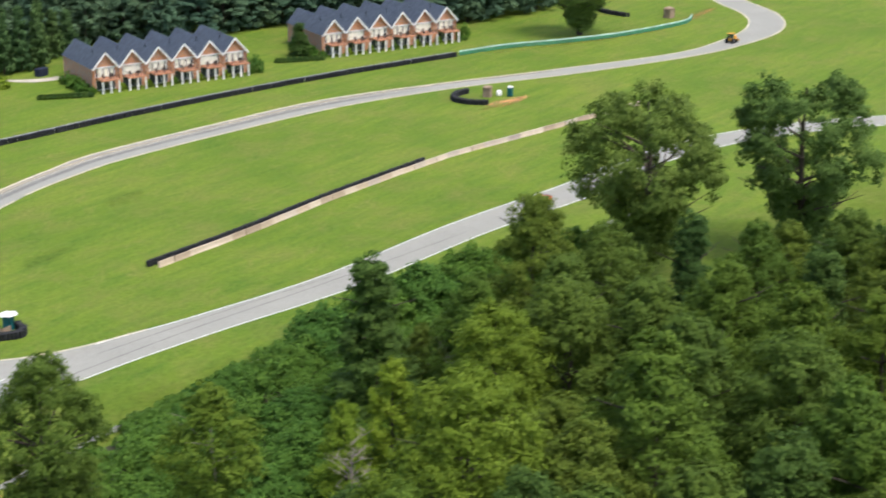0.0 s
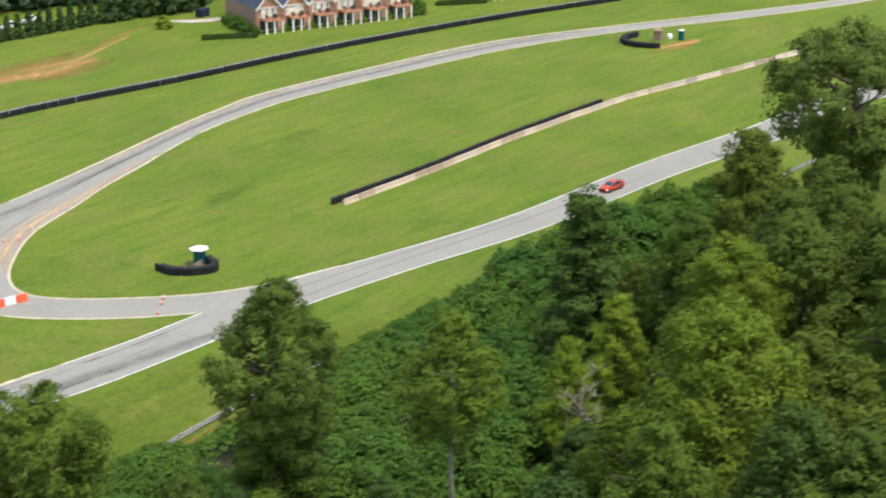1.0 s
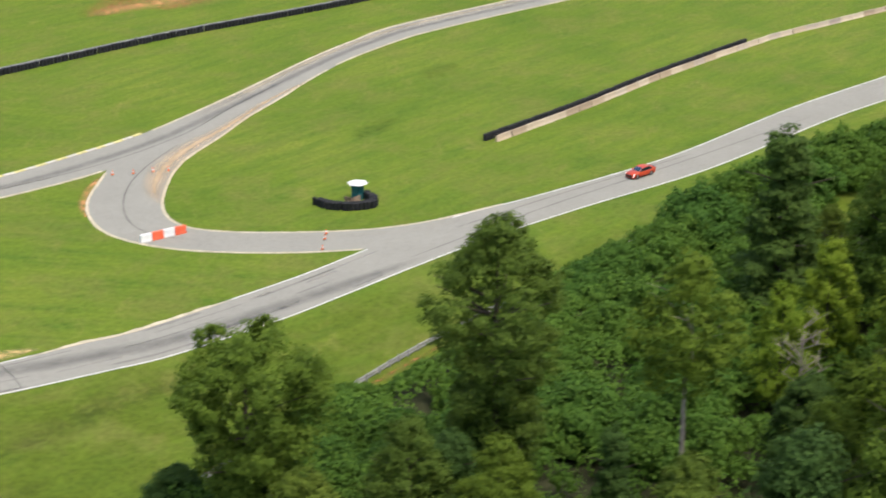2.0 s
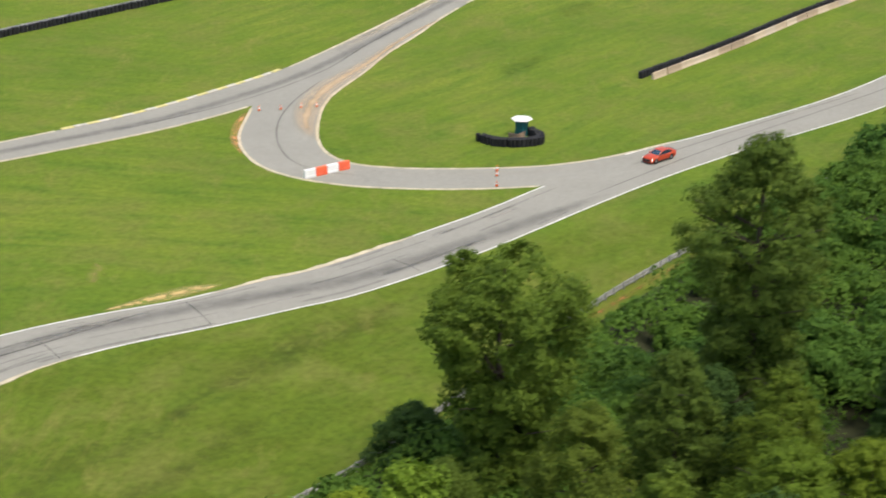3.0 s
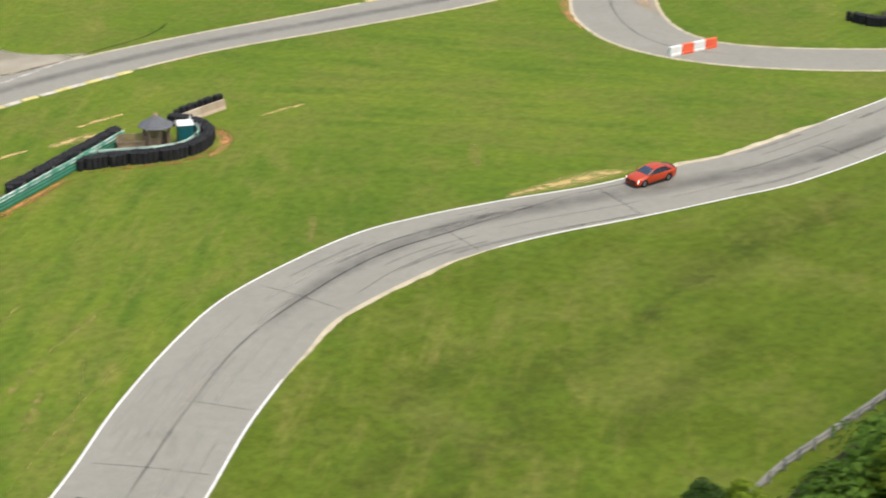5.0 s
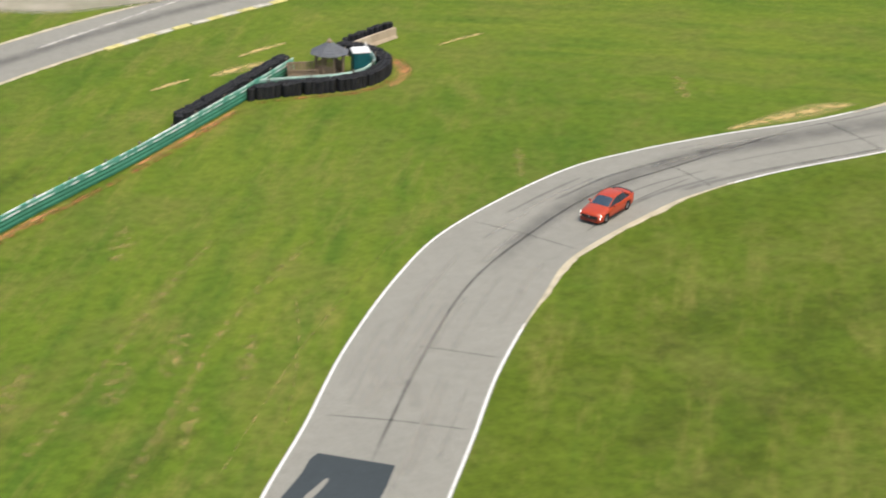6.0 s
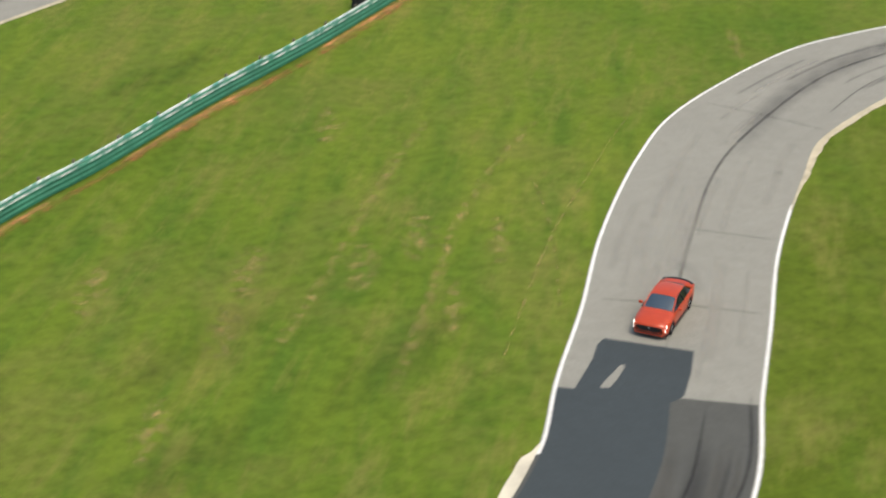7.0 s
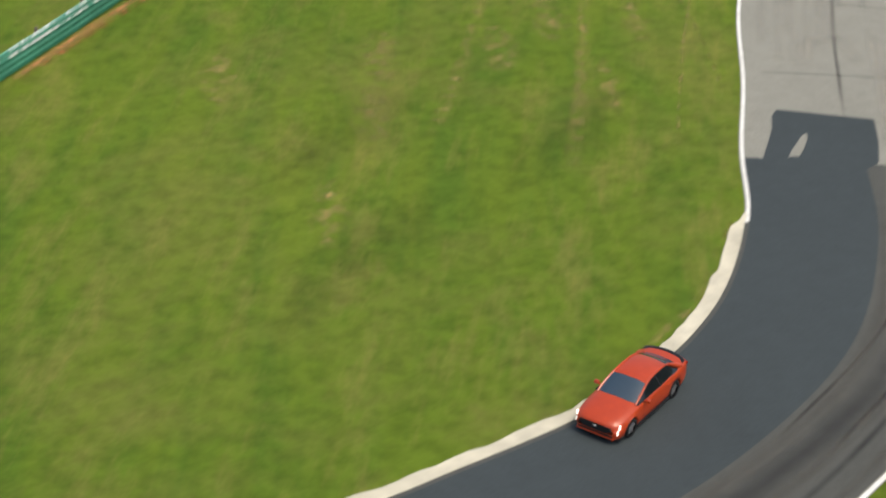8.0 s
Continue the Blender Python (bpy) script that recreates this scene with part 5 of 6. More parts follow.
def row_house(m, label):
    """Six narrow gabled brick houses in a row; x along the front, y to the back."""
    host = empty("row_house", m, label, "house", "row houses")
    W, D, EAVE, PEAK = 6.45, 19.0, 5.3, 8.9
    L = 6 * W
    for name, sx, sy, at in (("side_wall", 0.3, D, (0.15, D / 2)), ("side_wall", 0.3, D, (L - 0.15, D / 2)), ("back_wall", L - 0.6, 0.3, (L / 2, D - 0.15))):
        bm = bmesh.new()
        box(bm, sx, sy, EAVE, (at[0], at[1], EAVE / 2))
        part(name, bm, M_BRICK, host)
    for u in range(6):
        x0, xc, x1 = u * W, u * W + W / 2, (u + 1) * W
        # front: brick piers, a wide opening on each storey and a brick gable above
        bm = bmesh.new()
        for x in (x0 + 0.45, x1 - 0.45):
            box(bm, 0.8, 0.3, EAVE, (x, 0.15, EAVE / 2))
        box(bm, W - 1.7, 0.3, 0.5, (xc, 0.15, 2.75))
        part("front_wall", bm, M_BRICK, host)
        bm = bmesh.new()
        a = [(x0 + 0.25, EAVE), (x1 - 0.25, EAVE), (xc, PEAK - 0.35)]
        f0 = [bm.verts.new((x, 0.0, z)) for x, z in a]
        f1 = [bm.verts.new((x, 0.3, z)) for x, z in a]
        bm.faces.new(f0)
        bm.faces.new(f1[::-1])
        for k in range(3):
            bm.faces.new((f0[k], f1[k], f1[(k + 1) % 3], f0[(k + 1) % 3]))
        part("gable", bm, M_BRICK, host)
        # roof planes with courses of shingles
        for sgn in (-1, 1):
            bm = bmesh.new()
            n = 12
            prev = None
            for q in range(n):
                s0, s1 = q / n, (q + 1) / n
                xa, xb = xc + sgn * (W / 2 + (0.25 if (u == 0 and sgn < 0) or (u == 5 and sgn > 0) else 0.0)) * (1 - s0), xc + sgn * (W / 2) * (1 - s1)
                za, zb = EAVE - 0.1 + (PEAK - EAVE) * s0 + 0.05, EAVE - 0.1 + (PEAK - EAVE) * s1
                for x, z in ((xa, za - 0.05), (xa, za), (xb, zb)):
                    row = [bm.verts.new((x, y, z)) for y in (-0.7, D + 0.3)]
                    if prev:
                        bm.faces.new((prev[0], row[0], row[1], prev[1]))
                    prev = row
            bmesh.ops.recalc_face_normals(bm, faces=bm.faces)
            part("roof", bm, M_SLATE, host)
            # white barge board on the front edge
            bm = bmesh.new()
            foot, top = Vector((xc + sgn * W / 2, -0.78, EAVE - 0.25)), Vector((xc, -0.78, PEAK - 0.2))
            d = top - foot
            ang = math.atan2(d.z, d.x)
            box(bm, d.length + 0.2, 0.12, 0.36, (0, 0, 0), Matrix.Translation((foot + top) / 2) @ Matrix.Rotation(-ang, 4, "Y"), 0.02)
            part("barge_board", bm, M_TRIM, host)
        bm = bmesh.new()
        box(bm, W - 0.4, 0.14, 0.28, (xc, -0.02, EAVE + 0.05), bevel=0.02)
        part("gable_band", bm, M_TRIM, host)
        # glazed openings, curtained above
        for z, hgt, lit in ((4.05, 2.2, True), (1.3, 2.4, False)):
            win = new("window")
            win.parent = host
            win.matrix_basis = pose(xc, 0.2, z)
            bm = bmesh.new()
            box(bm, W - 1.8, 0.04, hgt, (0, 0, 0))
            part("pane", bm, M_PANE, win)
            bm = bmesh.new()
            for k in range(4):
                box(bm, 0.1, 0.12, hgt, ((k - 1.5) * (W - 1.9) / 3, -0.05, 0))
            for zz in (-1, 1):
                box(bm, W - 1.8, 0.12, 0.1, (0, -0.05, zz * (hgt / 2 - 0.05)))
            part("frame", bm, M_TRIM, win)
            if lit:
                folds, run = 14, []
                for k in range(folds + 1):
                    if k < folds and ((k * 7 + u * 3) % 5 > 0 or u % 3 == 1):
                        run.append(k)
                    elif run:
                        bm = bmesh.new()
                        pleats = []
                        for j in range(2 * len(run) + 1):
                            x = -(W - 2.2) / 2 + (W - 2.2) * (run[0] + j / 2) / folds
                            y = -0.06 - 0.05 * (j % 2)
                            pleats.append([bm.verts.new((x, yy, zz)) for yy, zz in ((y, -hgt / 2 + 0.15), (y, hgt / 2 - 0.15), (y + 0.02, hgt / 2 - 0.15), (y + 0.02, -hgt / 2 + 0.15))])
                        for p0, p1 in zip(pleats, pleats[1:]):
                            for e in range(4):
                                bm.faces.new((p0[e], p1[e], p1[(e + 1) % 4], p0[(e + 1) % 4]))
                        bm.faces.new(pleats[0])
                        bm.faces.new(pleats[-1][::-1])
                        bmesh.ops.recalc_face_normals(bm, faces=bm.faces)
                        part("curtain", bm, M_CURTAIN, win)
                        run = []
        # porch: balcony slab on white posts, iron railing
        bm = bmesh.new()
        box(bm, 4.4, 3.6, 0.3, (xc, -1.85, 2.95), bevel=0.02)
        part("balcony_floor", bm, M_SOFFIT, host)
        for px_ in (-1.95, 0, 1.95):
            bm = bmesh.new()
            box(bm, 0.34, 0.34, 2.8, (xc + px_, -3.4, 1.4), bevel=0.03)
            box(bm, 0.46, 0.46, 0.2, (xc + px_, -3.4, 0.1), bevel=0.02)
            part("porch_post", bm, M_TRIM, host)
        bm = bmesh.new()
        for sx, sy, at in ((4.3, 0.06, (xc, -3.55)), (0.06, 3.4, (xc - 2.13, -1.85)), (0.06, 3.4, (xc + 2.13, -1.85))):
            box(bm, sx, sy, 0.07, (*at, 4.05))
            box(bm, sx, sy, 0.05, (*at, 3.25))
        for k in range(22):
            box(bm, 0.035, 0.035, 0.85, (xc - 2.13 + k * 4.26 / 21, -3.55, 3.65))
        part("balcony_railing", bm, M_BALCONY, host)
        for k, (dx, dy) in enumerate(((-1.1, -1.7), (0.4, -2.2), (1.2, -1.5))):
            bm = bmesh.new()
            box(bm, 0.55, 0.55, 0.08, (xc + dx, dy, 3.55), bevel=0.02)
            box(bm, 0.55, 0.08, 0.6, (xc + dx, dy + 0.27, 3.8), bevel=0.02)
            for ax in (-0.22, 0.22):
                box(bm, 0.06, 0.5, 0.45, (xc + dx + ax, dy, 3.33))
            part("balcony_chair", bm, M_BALCONY, host)
    for k in range(6):
        bm = bmesh.new()
        tube(bm, ((k + 0.35) * W, 5 + k % 2, 7.5), ((k + 0.35) * W, 5 + k % 2, 8.9), 0.09, 0.09, 8)
        part("vent_pipe", bm, M_DARKINT, host)
    return host


HANG = -9.5
row_house(pose(245.9, 252.8, 0, 0, 0, HANG), "row of six gabled red-brick houses with white porches")
row_house(pose(308.6, 249.8, 0, 0, 0, HANG), "second row of six gabled brick houses with balconies")
for hx, hy in ((245.9, 252.8), (308.6, 249.8)):
    mh = pose(hx, hy, 0, 0, 0, HANG)
    for k in range(7):
        p = mh @ Vector((k * 6.45 - (0.6 if k == 0 else 0), -1.9, 0))
        plant("shrub", "shrub" if k % 3 else "bush", p.x, p.y, 1.9, 1.0, "yellow-green shrub between the porches", "shrub", "porch shrubs")
    p = mh @ Vector((40.4, -1, 0))
    plant("bush", "bush", p.x, p.y, 4.2, 1.9, "rounded bush at the end of the houses", "shrub")
    for k in range(9):
        p = mh @ Vector((-2.2 - k * 1.3, -4.4 + 0.4 * k, 0))
        plant("hedge_plant", "hedge_plant", p.x, p.y, 1.3, 1.1, "low dark clipped hedge plant", "hedge", "house hedge")
    for k in range(4):
        p = mh @ Vector((-2.0, 1.5 + k * 3.0, 0))
        plant("bush", "bush", p.x, p.y, 2.6 + 0.5 * (k % 2), 2.0, "mixed bush beside the brick side wall", "shrub", "side bushes")
wear("driveway", [(236, 277, 2), (242, 272, 4), (249, 271, 4)], 3, 0.014, wear_material("pale_drive", (0.55, 0.50, 0.43), 1.0, 0.05, 0.12), "pale driveway beside the houses", "driveway")


# ---- vehicles ----
paint = Mat("orange_red_car_paint", 0.4, spec=0.4)
paint.color(paint.ramp(paint.noise(3.0, 2, vec=paint.local()), [(0.3, (0.42, 0.042, 0.007)), (0.7, (0.47, 0.049, 0.008))]))
paint.b.inputs["Coat Weight"].default_value = 0.5
paint.b.inputs["Coat Roughness"].default_value = 0.14
M_PAINT = paint.m
M_CARBON = simple("gloss_black_trim", (0.012, 0.012, 0.014), 0.3, vary=0.3, spec=0.5)
cg = Mat("sky_blued_car_glass", 0.06, spec=0.9)
# bluish base colour stands in for part of the sky's reflection
cg.color((0.022, 0.045, 0.066))
cg.b.inputs["IOR"].default_value = 1.7
M_CARGLASS = cg.m
sgm = Mat("dark_privacy_glass", 0.06, spec=0.5)
sgm.color((0.010, 0.013, 0.016))
M_SIDEGLASS = sgm.m
M_RIM = simple("dark_alloy", (0.34, 0.34, 0.36), 0.35, 0.7, vary=0.2)
lampm = Mat("white_running_light", 0.3)
lampm.color((0.9, 0.9, 0.88))
lampm.b.inputs["Emission Color"].default_value = (1, 0.97, 0.9, 1)
lampm.b.inputs["Emission Strength"].default_value = 1.6
M_LAMP = lampm.m
M_TAIL = simple("red_lamp_glass", (0.35, 0.01, 0.01), 0.25, vary=0.1)


def loft(bm, stations, idx=0):
    rows = [[bm.verts.new(p) for p in st] for st in stations]
    for a, b in zip(rows, rows[1:]):
        for k in range(len(a) - 1):
            f = bm.faces.new((a[k], a[k + 1], b[k + 1], b[k]))
            f.material_index = idx
    return rows


def wheel(parent, x, y, r, w, sgn):
    """A wheel with a tyre and a five-spoke rim, its axle along y."""
    wh = new("wheel")
    wh.parent = parent
    wh.matrix_basis = pose(x, y, r)
    turn = Matrix.Rotation(math.pi / 2, 4, "X")
    bm = lathe([(r * 0.68, -w / 2), (r * 0.95, -w / 2), (r, -w * 0.36), (r, w * 0.36), (r * 0.95, w / 2), (r * 0.68, w / 2), (r * 0.6, w * 0.3)], 28)
    bm.transform(turn)
    part("tyre", bm, M_TYRE, wh, smooth=True)
    bm = bmesh.new()
    bmesh.ops.create_cone(bm, cap_ends=True, segments=24, radius1=r * 0.69, radius2=r * 0.69, depth=w * 0.5, matrix=turn)
    for k in range(5):
        a = k * 2 * math.pi / 5
        box(bm, r * 0.62, 0.03, 0.07, (r * 0.34, sgn * w * 0.36, 0), Matrix.Rotation(a, 4, "Y"), 0.008)
    bmesh.ops.create_cone(bm, cap_ends=True, segments=12, radius1=0.06, radius2=0.05, depth=w * 0.85, matrix=turn)
    part("rim", bm, M_RIM, wh, "dark five-spoke alloy rim")
    return wh


def build_car():
    host = empty("sedan_car", Matrix(), "glossy orange-red sports sedan with black trim", "car")
    xs = [2.38, 2.32, 2.15, 1.85, 1.475, 1.1, 0.7, 0.2, -0.4, -1.0, -1.475, -1.9, -2.25, -2.45, -2.54]
    ws = [0.66, 0.76, 0.86, 0.915, 0.935, 0.935, 0.93, 0.925, 0.925, 0.935, 0.95, 0.94, 0.90, 0.84, 0.74]
    zs = [0.66, 0.73, 0.80, 0.87, 0.925, 0.965, 0.995, 1.0, 1.01, 1.03, 1.045, 1.06, 1.07, 1.06, 1.02]
    zb = [0.34, 0.22, 0.19, 0.19, 0.20, 0.20, 0.20, 0.20, 0.20, 0.20, 0.20, 0.21, 0.26, 0.34, 0.46]
    curve = spline([(x, w, z, b) for x, w, z, b in zip(xs, ws, zs, zb)], 0.045)
    st = []
    for x, w, z, b in curve:
        # the wheel wells: the flank ends at the arch, with an inner wall behind it
        near = min(abs(x - 1.475), abs(x + 1.475))
        arch = 0.345 + math.sqrt(max(0.0, 0.40 ** 2 - near ** 2)) if near < 0.40 else 0.0
        flank = [(w * 0.965, b + 0.06), (w, b + 0.22), (w, 0.56), (w * 0.985, z - 0.24), (w * 0.955, z - 0.11)]
        flank = [(y, max(q, arch)) for y, q in flank]
        half = [(0.0, b), (min(0.62, w * 0.8), b), (min(0.62, w * 0.8), max(b, arch)), (w * 0.90, max(b + 0.005, arch))] + flank + [(w * 0.89, z - 0.035), (w * 0.74, z), (w * 0.70, z + 0.018), (w * 0.4, z + 0.035), (0, z + 0.045)]
        ring = half + [(-y, q) for y, q in half[-2:0:-1]]
        st.append([(x, y, q) for y, q in ring + ring[:1]])
    bm = bmesh.new()
    rows = loft(bm, st)
    bm.faces.new(rows[0][:-1])
    bm.faces.new(rows[-1][:-1][::-1])
    bmesh.ops.remove_doubles(bm, verts=bm.verts, dist=0.0005)
    bmesh.ops.recalc_face_normals(bm, faces=bm.faces)
    part("body", bm, M_PAINT, host, "orange-red painted body", smooth=True)

    # the cabin: front glass, roof, rear glass, side glass, pillars
    gx = [1.02, 0.78, 0.48, 0.18, -0.08, -0.45, -0.85, -1.2, -1.5, -1.78, -2.02]
    gz = [1.00, 1.115, 1.26, 1.375, 1.425, 1.452, 1.445, 1.405, 1.31, 1.18, 1.085]
    gw = [0.75, 0.735, 0.70, 0.66, 0.635, 0.625, 0.615, 0.605, 0.605, 0.625, 0.66]
    cab = spline(list(zip(gx, gz, gw)), 0.08)
    def strip(lo, hi, lift=0.0):
        b = bmesh.new()
        sel = [p for p in cab if lo - 0.05 <= p[0] <= hi + 0.05]
        loft(b, [[(x, w * k, z + lift - 0.05 * k ** 4 + 0.02 * (1 - k * k)) for k in (-1, -0.85, -0.5, 0, 0.5, 0.85, 1)] for x, z, w in sel])
        bmesh.ops.recalc_face_normals(b, faces=b.faces)
        return b
    part("windscreen", strip(0.14, 1.02), M_CARGLASS, host, "dark windscreen with sky reflection coloured in", smooth=True)
    part("roof", strip(-1.26, 0.14, 0.004), M_PAINT, host, "orange-red roof panel", smooth=True)
    part("rear_window", strip(-2.02, -1.26), M_CARGLASS, host, "dark rear window", smooth=True)
    for sg in (-1, 1):
        b = bmesh.new()
        loft(b, [[(x, sg * w, z - 0.05), (x, sg * (w + (0.86 - w) * 0.5), (z - 0.05) * 0.5 + 0.5), (x, sg * 0.86, 0.985 + 0.02 * (x < -1))] for x, z, w in cab])
        bmesh.ops.recalc_face_normals(b, faces=b.faces)
        part("side_window", b, M_SIDEGLASS, host, "dark side window", smooth=True)
        b = bmesh.new()
        for (x0, z0, w0), (x1, z1, w1) in zip(cab, cab[1:]):
            tube(b, (x0, sg * w0, z0 - 0.035), (x1, sg * w1, z1 - 0.035), 0.04, 0.04, 6)
        part("pillar", b, M_PAINT, host)
        b = bmesh.new()
        tube(b, (-1.42, sg * 0.62, 1.31), (-1.95, sg * 0.78, 1.03), 0.06, 0.10, 8)
        part("rear_pillar", b, M_PAINT, host)
        b = bmesh.new()
        tube(b, (-0.42, sg * 0.62, 1.39), (-0.5, sg * 0.87, 0.98), 0.03, 0.035, 6)
        part("door_pillar", b, M_CARBON, host)
        # mirror
        b = bmesh.new()
        box(b, 0.14, 0.2, 0.13, (0.62, sg * 1.02, 1.02), bevel=0.04)
        box(b, 0.07, 0.14, 0.04, (0.62, sg * 0.9, 0.97), bevel=0.01)
        part("mirror", b, M_PAINT, host)
        # running lights, upper and lower blades
        for z, dx, h in ((0.69, 0.0, 0.17), (0.49, 0.06, 0.17)):
            b = bmesh.new()
            box(b, 0.09, 0.034, h, (2.17 + dx, sg * (0.835 - dx * 0.5), z), Matrix.Rotation(0.0, 4, "Y"), 0.015)
            part("headlight", b, M_LAMP, host, "white vertical running light")
        b = bmesh.new()
        box(b, 0.12, 0.30, 0.12, (-2.47, sg * 0.68, 0.90), Matrix.Rotation(0.0, 4, "Z"), 0.03)
        part("tail_light", b, M_TAIL, host, "red tail light")
        b = bmesh.new()
        box(b, 2.2, 0.05, 0.10, (0.0, sg * 0.925, 0.22), bevel=0.02)
        part("side_skirt", b, M_CARBON, host)
        for x in (0.1, -0.95):
            b = bmesh.new()
            box(b, 0.2, 0.03, 0.035, (x, sg * 0.935, 0.84), bevel=0.01)
            part("door_handle", b, M_PAINT, host)
        for x in (1.475, -1.475):
            b = bmesh.new()
            bmesh.ops.create_cone(b, cap_ends=True, segments=28, radius1=0.41, radius2=0.41, depth=0.02, matrix=Matrix.Translation((x, sg * 0.635, 0.345)) @ Matrix.Rotation(math.pi / 2, 4, "X"))
            part("wheel_arch", b, M_DARKINT, host)
    bm = bmesh.new()
    v = [bm.verts.new((x, y, z)) for x, y, z in ((2.395, -0.58, 0.675), (2.395, 0.58, 0.675), (2.41, 0.66, 0.58), (2.405, 0.42, 0.43), (2.405, -0.42, 0.43), (2.41, -0.66, 0.58))]
    bm.faces.new(v)
    r = bmesh.ops.extrude_face_region(bm, geom=bm.faces[:])
    for e in r["geom"]:
        if isinstance(e, bmesh.types.BMVert):
            e.co.x -= 0.12
    bmesh.ops.recalc_face_normals(bm, faces=bm.faces)
    part("grille", bm, M_CARBON, host, "black mesh grille")
    bm = bmesh.new()
    box(bm, 0.1, 0.1, 0.06, (2.40, 0, 0.60), bevel=0.02)
    part("badge", bm, M_STEEL, host, "small bright badge")
    bm = bmesh.new()
    box(bm, 0.10, 1.36, 0.10, (2.335, 0, 0.345), bevel=0.03)
    part("air_intake", bm, M_CARBON, host, "black lower air intake")
    bm = bmesh.new()
    box(bm, 0.10, 1.46, 0.06, (2.345, 0, 0.262), bevel=0.02)
    part("bumper_lip", bm, M_PAINT, host)
    bm = bmesh.new()
    box(bm, 0.3, 1.4, 0.035, (2.2, 0, 0.2), bevel=0.01)
    for sg in (-1, 1):
        box(bm, 0.36, 0.1, 0.05, (2.0, sg * 0.83, 0.21), Matrix.Rotation(0, 4, "Z"), 0.01)
    part("front_splitter", bm, M_CARBON, host, "black front splitter")
    bm = bmesh.new()
    rows = []
    for k in range(17):
        u = (k - 8) / 8
        xr, zr, y = -2.50 + 0.20 * abs(u) ** 2.4, 1.125 - 0.05 * u * u, u * 0.80
        rows.append([(xr + 0.17, y, zr - 0.045), (xr + 0.12, y, zr - 0.01), (xr, y, zr + 0.025), (xr - 0.02, y, zr + 0.005), (xr + 0.02, y, zr - 0.05)])
    loft(bm, [r + r[:1] for r in rows])
    bmesh.ops.remove_doubles(bm, verts=bm.verts, dist=0.0005)
    bmesh.ops.holes_fill(bm, edges=bm.edges, sides=6)
    bmesh.ops.recalc_face_normals(bm, faces=bm.faces)
    part("rear_spoiler", bm, M_CARBON, host, "black rear spoiler")
    bm = bmesh.new()
    box(bm, 0.12, 1.2, 0.16, (-2.5, 0, 0.4), bevel=0.03)
    part("rear_diffuser", bm, M_CARBON, host)
    wheels = [wheel(host, x, sg * 0.80, 0.345, 0.26, sg) for x in (1.475, -1.475) for sg in (-1, 1)]
    return host, wheels


CAR, CAR_WHEELS = build_car()


def build_tractor():
    host = empty("yellow_tractor", Matrix(), "small yellow work tractor driving on the track", "tractor")
    my = simple("yellow_machine_paint", (0.62, 0.30, 0.02), 0.5)
    bm = bmesh.new()
    box(bm, 2.6, 1.2, 0.8, (0.5, 0, 1.0), bevel=0.1)
    box(bm, 1.1, 1.0, 0.5, (1.2, 0, 1.5), bevel=0.12)
    part("body", bm, my, host)
    bm = bmesh.new()
    box(bm, 1.2, 1.3, 1.1, (-0.4, 0, 1.9), bevel=0.05)
    part("cab", bm, M_CARGLASS, host, "dark glazed cab")
    bm = bmesh.new()
    box(bm, 1.5, 1.6, 0.12, (-0.4, 0, 2.52), bevel=0.04)
    part("roof", bm, my, host)
    bm = bmesh.new()
    box(bm, 0.35, 2.0, 0.6, (2.2, 0, 0.5), bevel=0.08)
    for sg in (-1, 1):
        box(bm, 1.0, 0.12, 0.16, (1.7, sg * 0.6, 0.75), bevel=0.02)
    part("bucket", bm, my, host)
    return host, [(wheel(host, x, sg * 0.95, r, 0.4, sg), r) for x, r in ((1.1, 0.5), (-0.6, 0.7)) for sg in (-1, 1)]


TRACTOR, TRACTOR_WHEELS = build_tractor()


def pickup(x, y, turn, colour, label):
    host = empty("pickup_truck", pose(x, y, 0, 0, 0, turn), label, "truck", "parked vehicles")
    mat = simple("truck_paint", colour, 0.35, vary=0.08, spec=0.5)
    bm = bmesh.new()
    box(bm, 1.7, 1.9, 0.55, (1.75, 0, 0.85), bevel=0.12)
    box(bm, 2.1, 1.9, 0.6, (0.1, 0, 0.85), bevel=0.05)
    box(bm, 2.0, 1.9, 0.12, (-1.7, 0, 0.62), bevel=0.02)
    for sg in (-1, 1):
        box(bm, 2.0, 0.1, 0.55, (-1.7, sg * 0.9, 0.87), bevel=0.03)
    box(bm, 0.1, 1.9, 0.5, (-2.68, 0, 0.87), bevel=0.03)
    part("body", bm, mat, host)
    bm = bmesh.new()
    box(bm, 1.7, 1.6, 0.62, (0.1, 0, 1.42), bevel=0.14)
    part("window", bm, M_CARGLASS, host, "dark cab windows")
    bm = bmesh.new()
    box(bm, 1.35, 1.5, 0.08, (0.1, 0, 1.76), bevel=0.03)
    part("roof", bm, mat, host)
    for wx in (1.75, -1.65):
        for sg in (-1, 1):
            wheel(host, wx, sg * 0.85, 0.38, 0.27, sg)


pickup(187.2, 279.6, 10, (0.78, 0.78, 0.76), "white pickup truck parked on the grass")
pickup(204, 292, 20, (0.70, 0.71, 0.72), "silver pickup truck parked behind evergreens")
pickup(210.5, 295, 35, (0.62, 0.63, 0.62), "pale pickup truck parked behind evergreens")
pickup(193, 290, 5, (0.03, 0.04, 0.07), "dark blue pickup truck parked by the wood")
pickup(199, 296, 5, (0.05, 0.05, 0.06), "black pickup truck parked by the wood")


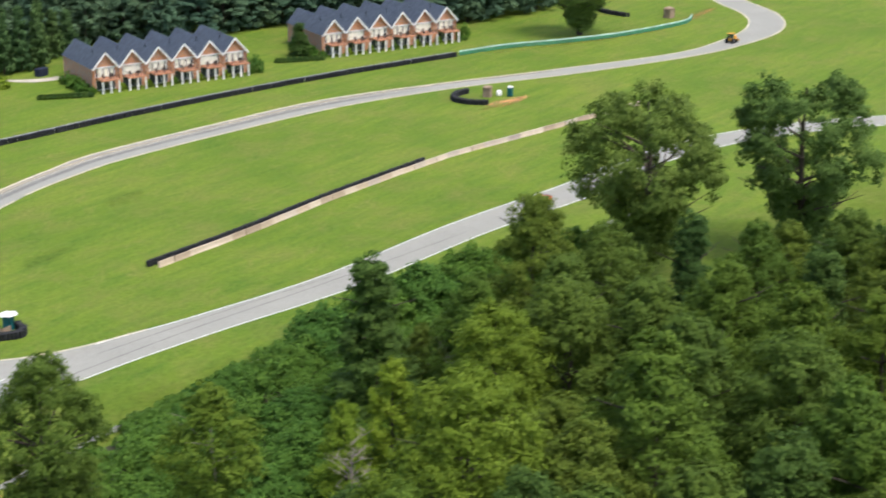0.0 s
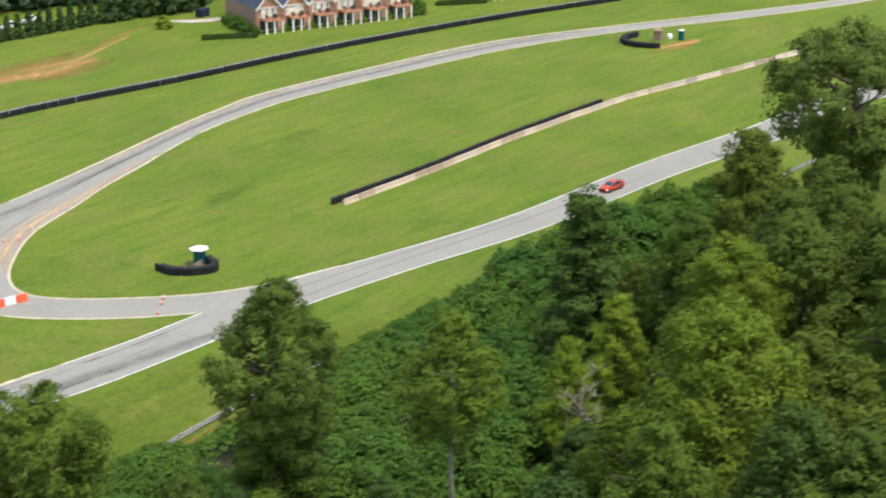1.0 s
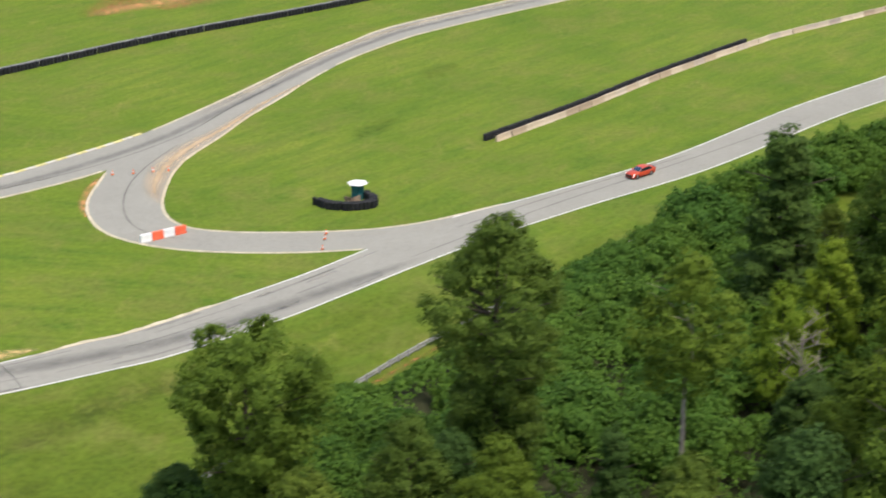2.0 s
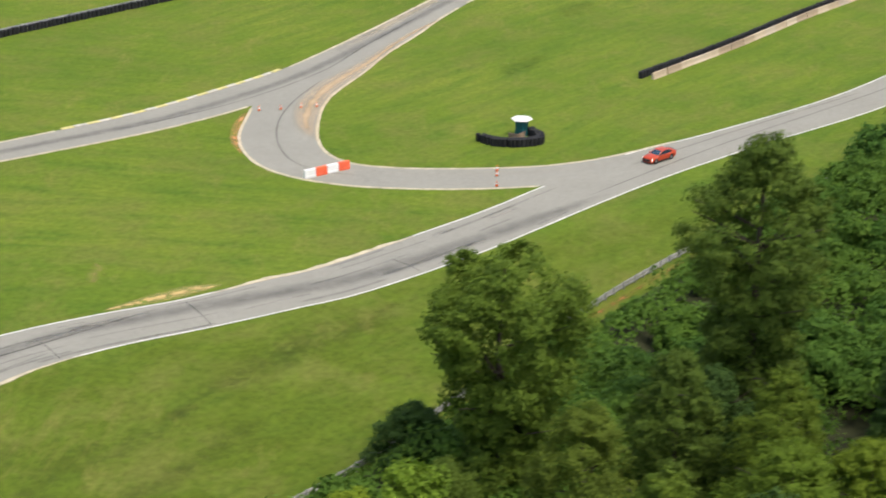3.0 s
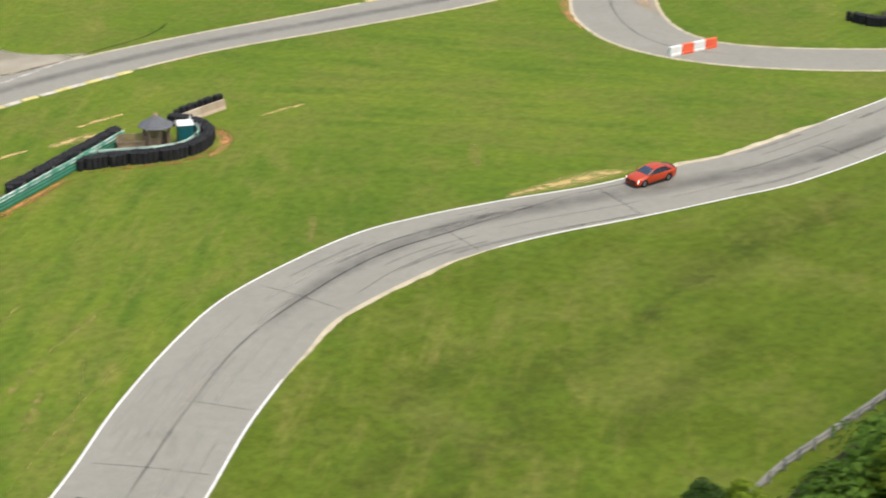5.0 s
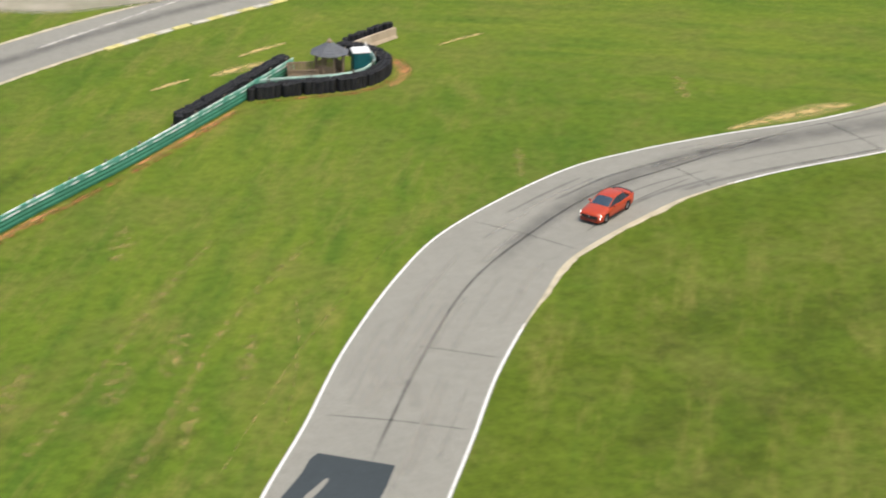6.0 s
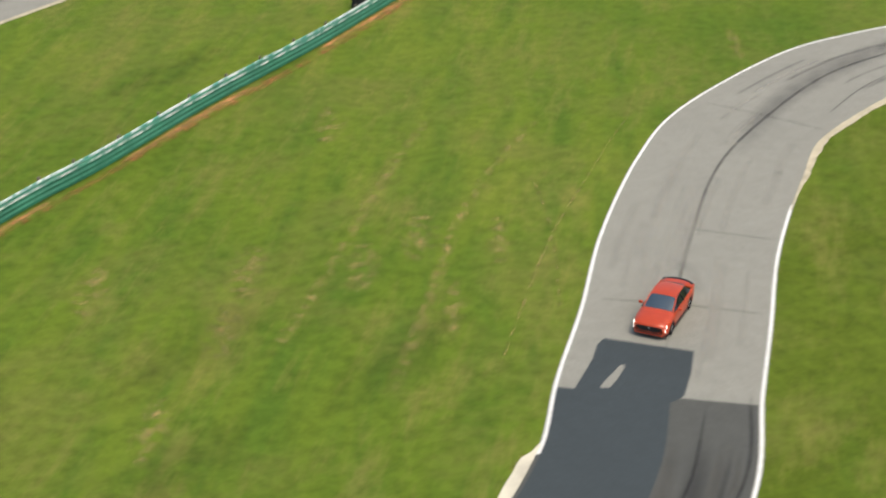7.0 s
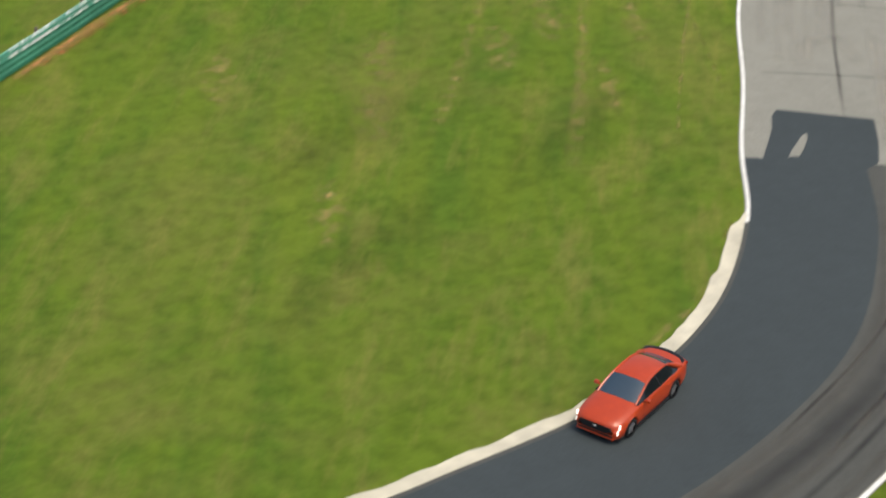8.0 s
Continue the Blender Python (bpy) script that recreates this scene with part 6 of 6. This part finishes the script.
# ---- what moves ----
CAR_LINE = [(-0.5, 277.2, 122.2), (0, 260.6, 119), (0.5, 243.9, 115.6), (1, 227.5, 112.3), (1.5, 211.7, 109.5), (2, 196, 107.4), (2.5, 180.5, 105.9), (3, 165, 104.3), (3.5, 149.3, 101.8), (4, 132.4, 99.4),
            (4.5, 115.2, 97.4), (5, 97.4, 95.9), (5.5, 81.2, 94.8), (6, 65.4, 91), (6.5, 50.3, 82.2), (7, 35.2, 72.4), (7.5, 22.1, 63.8), (8, 9.3, 57.8), (8.5, -5, 54.9)]


def motions():
    c = spline([(x, y, t) for t, x, y in CAR_LINE], 1.2)
    rows = []
    for k in range(33):
        t = k * 0.25
        x, y = np.interp(t, c[:, 2], c[:, 0]), np.interp(t, c[:, 2], c[:, 1])
        xa, ya = np.interp(t - 0.12, c[:, 2], c[:, 0]), np.interp(t - 0.12, c[:, 2], c[:, 1])
        xb, yb = np.interp(t + 0.12, c[:, 2], c[:, 0]), np.interp(t + 0.12, c[:, 2], c[:, 1])
        rows.append((t, pose(x, y, 0.033, 0, 0, math.degrees(math.atan2(yb - ya, xb - xa)) % 360)))
    walk(CAR, rows)
    for w in CAR_WHEELS:
        at = w.matrix_basis.translation.copy()
        walk(w, [(k / 30, pose(at.x, at.y, at.z, 0, 41 * k % 360, 0)) for k in range(241)])
    far = CF[nearest(CF, (395, 193.5)):nearest(CF, (455, 260)):-1] if nearest(CF, (395, 193.5)) > nearest(CF, (455, 260)) else CF[nearest(CF, (395, 193.5)):nearest(CF, (455, 260))]
    d = np.r_[0, np.cumsum(np.linalg.norm(np.diff(far[:, :2], axis=0), axis=1))]
    rows = []
    for k in range(17):
        t = k * 0.5
        s = 0.7 + 5.5 * t
        x, y = np.interp(s, d, far[:, 0]), np.interp(s, d, far[:, 1])
        xb, yb = np.interp(s + 1.5, d, far[:, 0]), np.interp(s + 1.5, d, far[:, 1])
        rows.append((t, pose(x, y, 0.03, 0, 0, math.degrees(math.atan2(yb - y, xb - x)))))
    walk(TRACTOR, rows)
    for w, r in TRACTOR_WHEELS:
        at = w.matrix_basis.translation.copy()
        step = math.degrees(5.5 / 30 / r)
        walk(w, [(k / 30, pose(at.x, at.y, at.z, 0, step * k % 360, 0)) for k in range(241)])


motions()
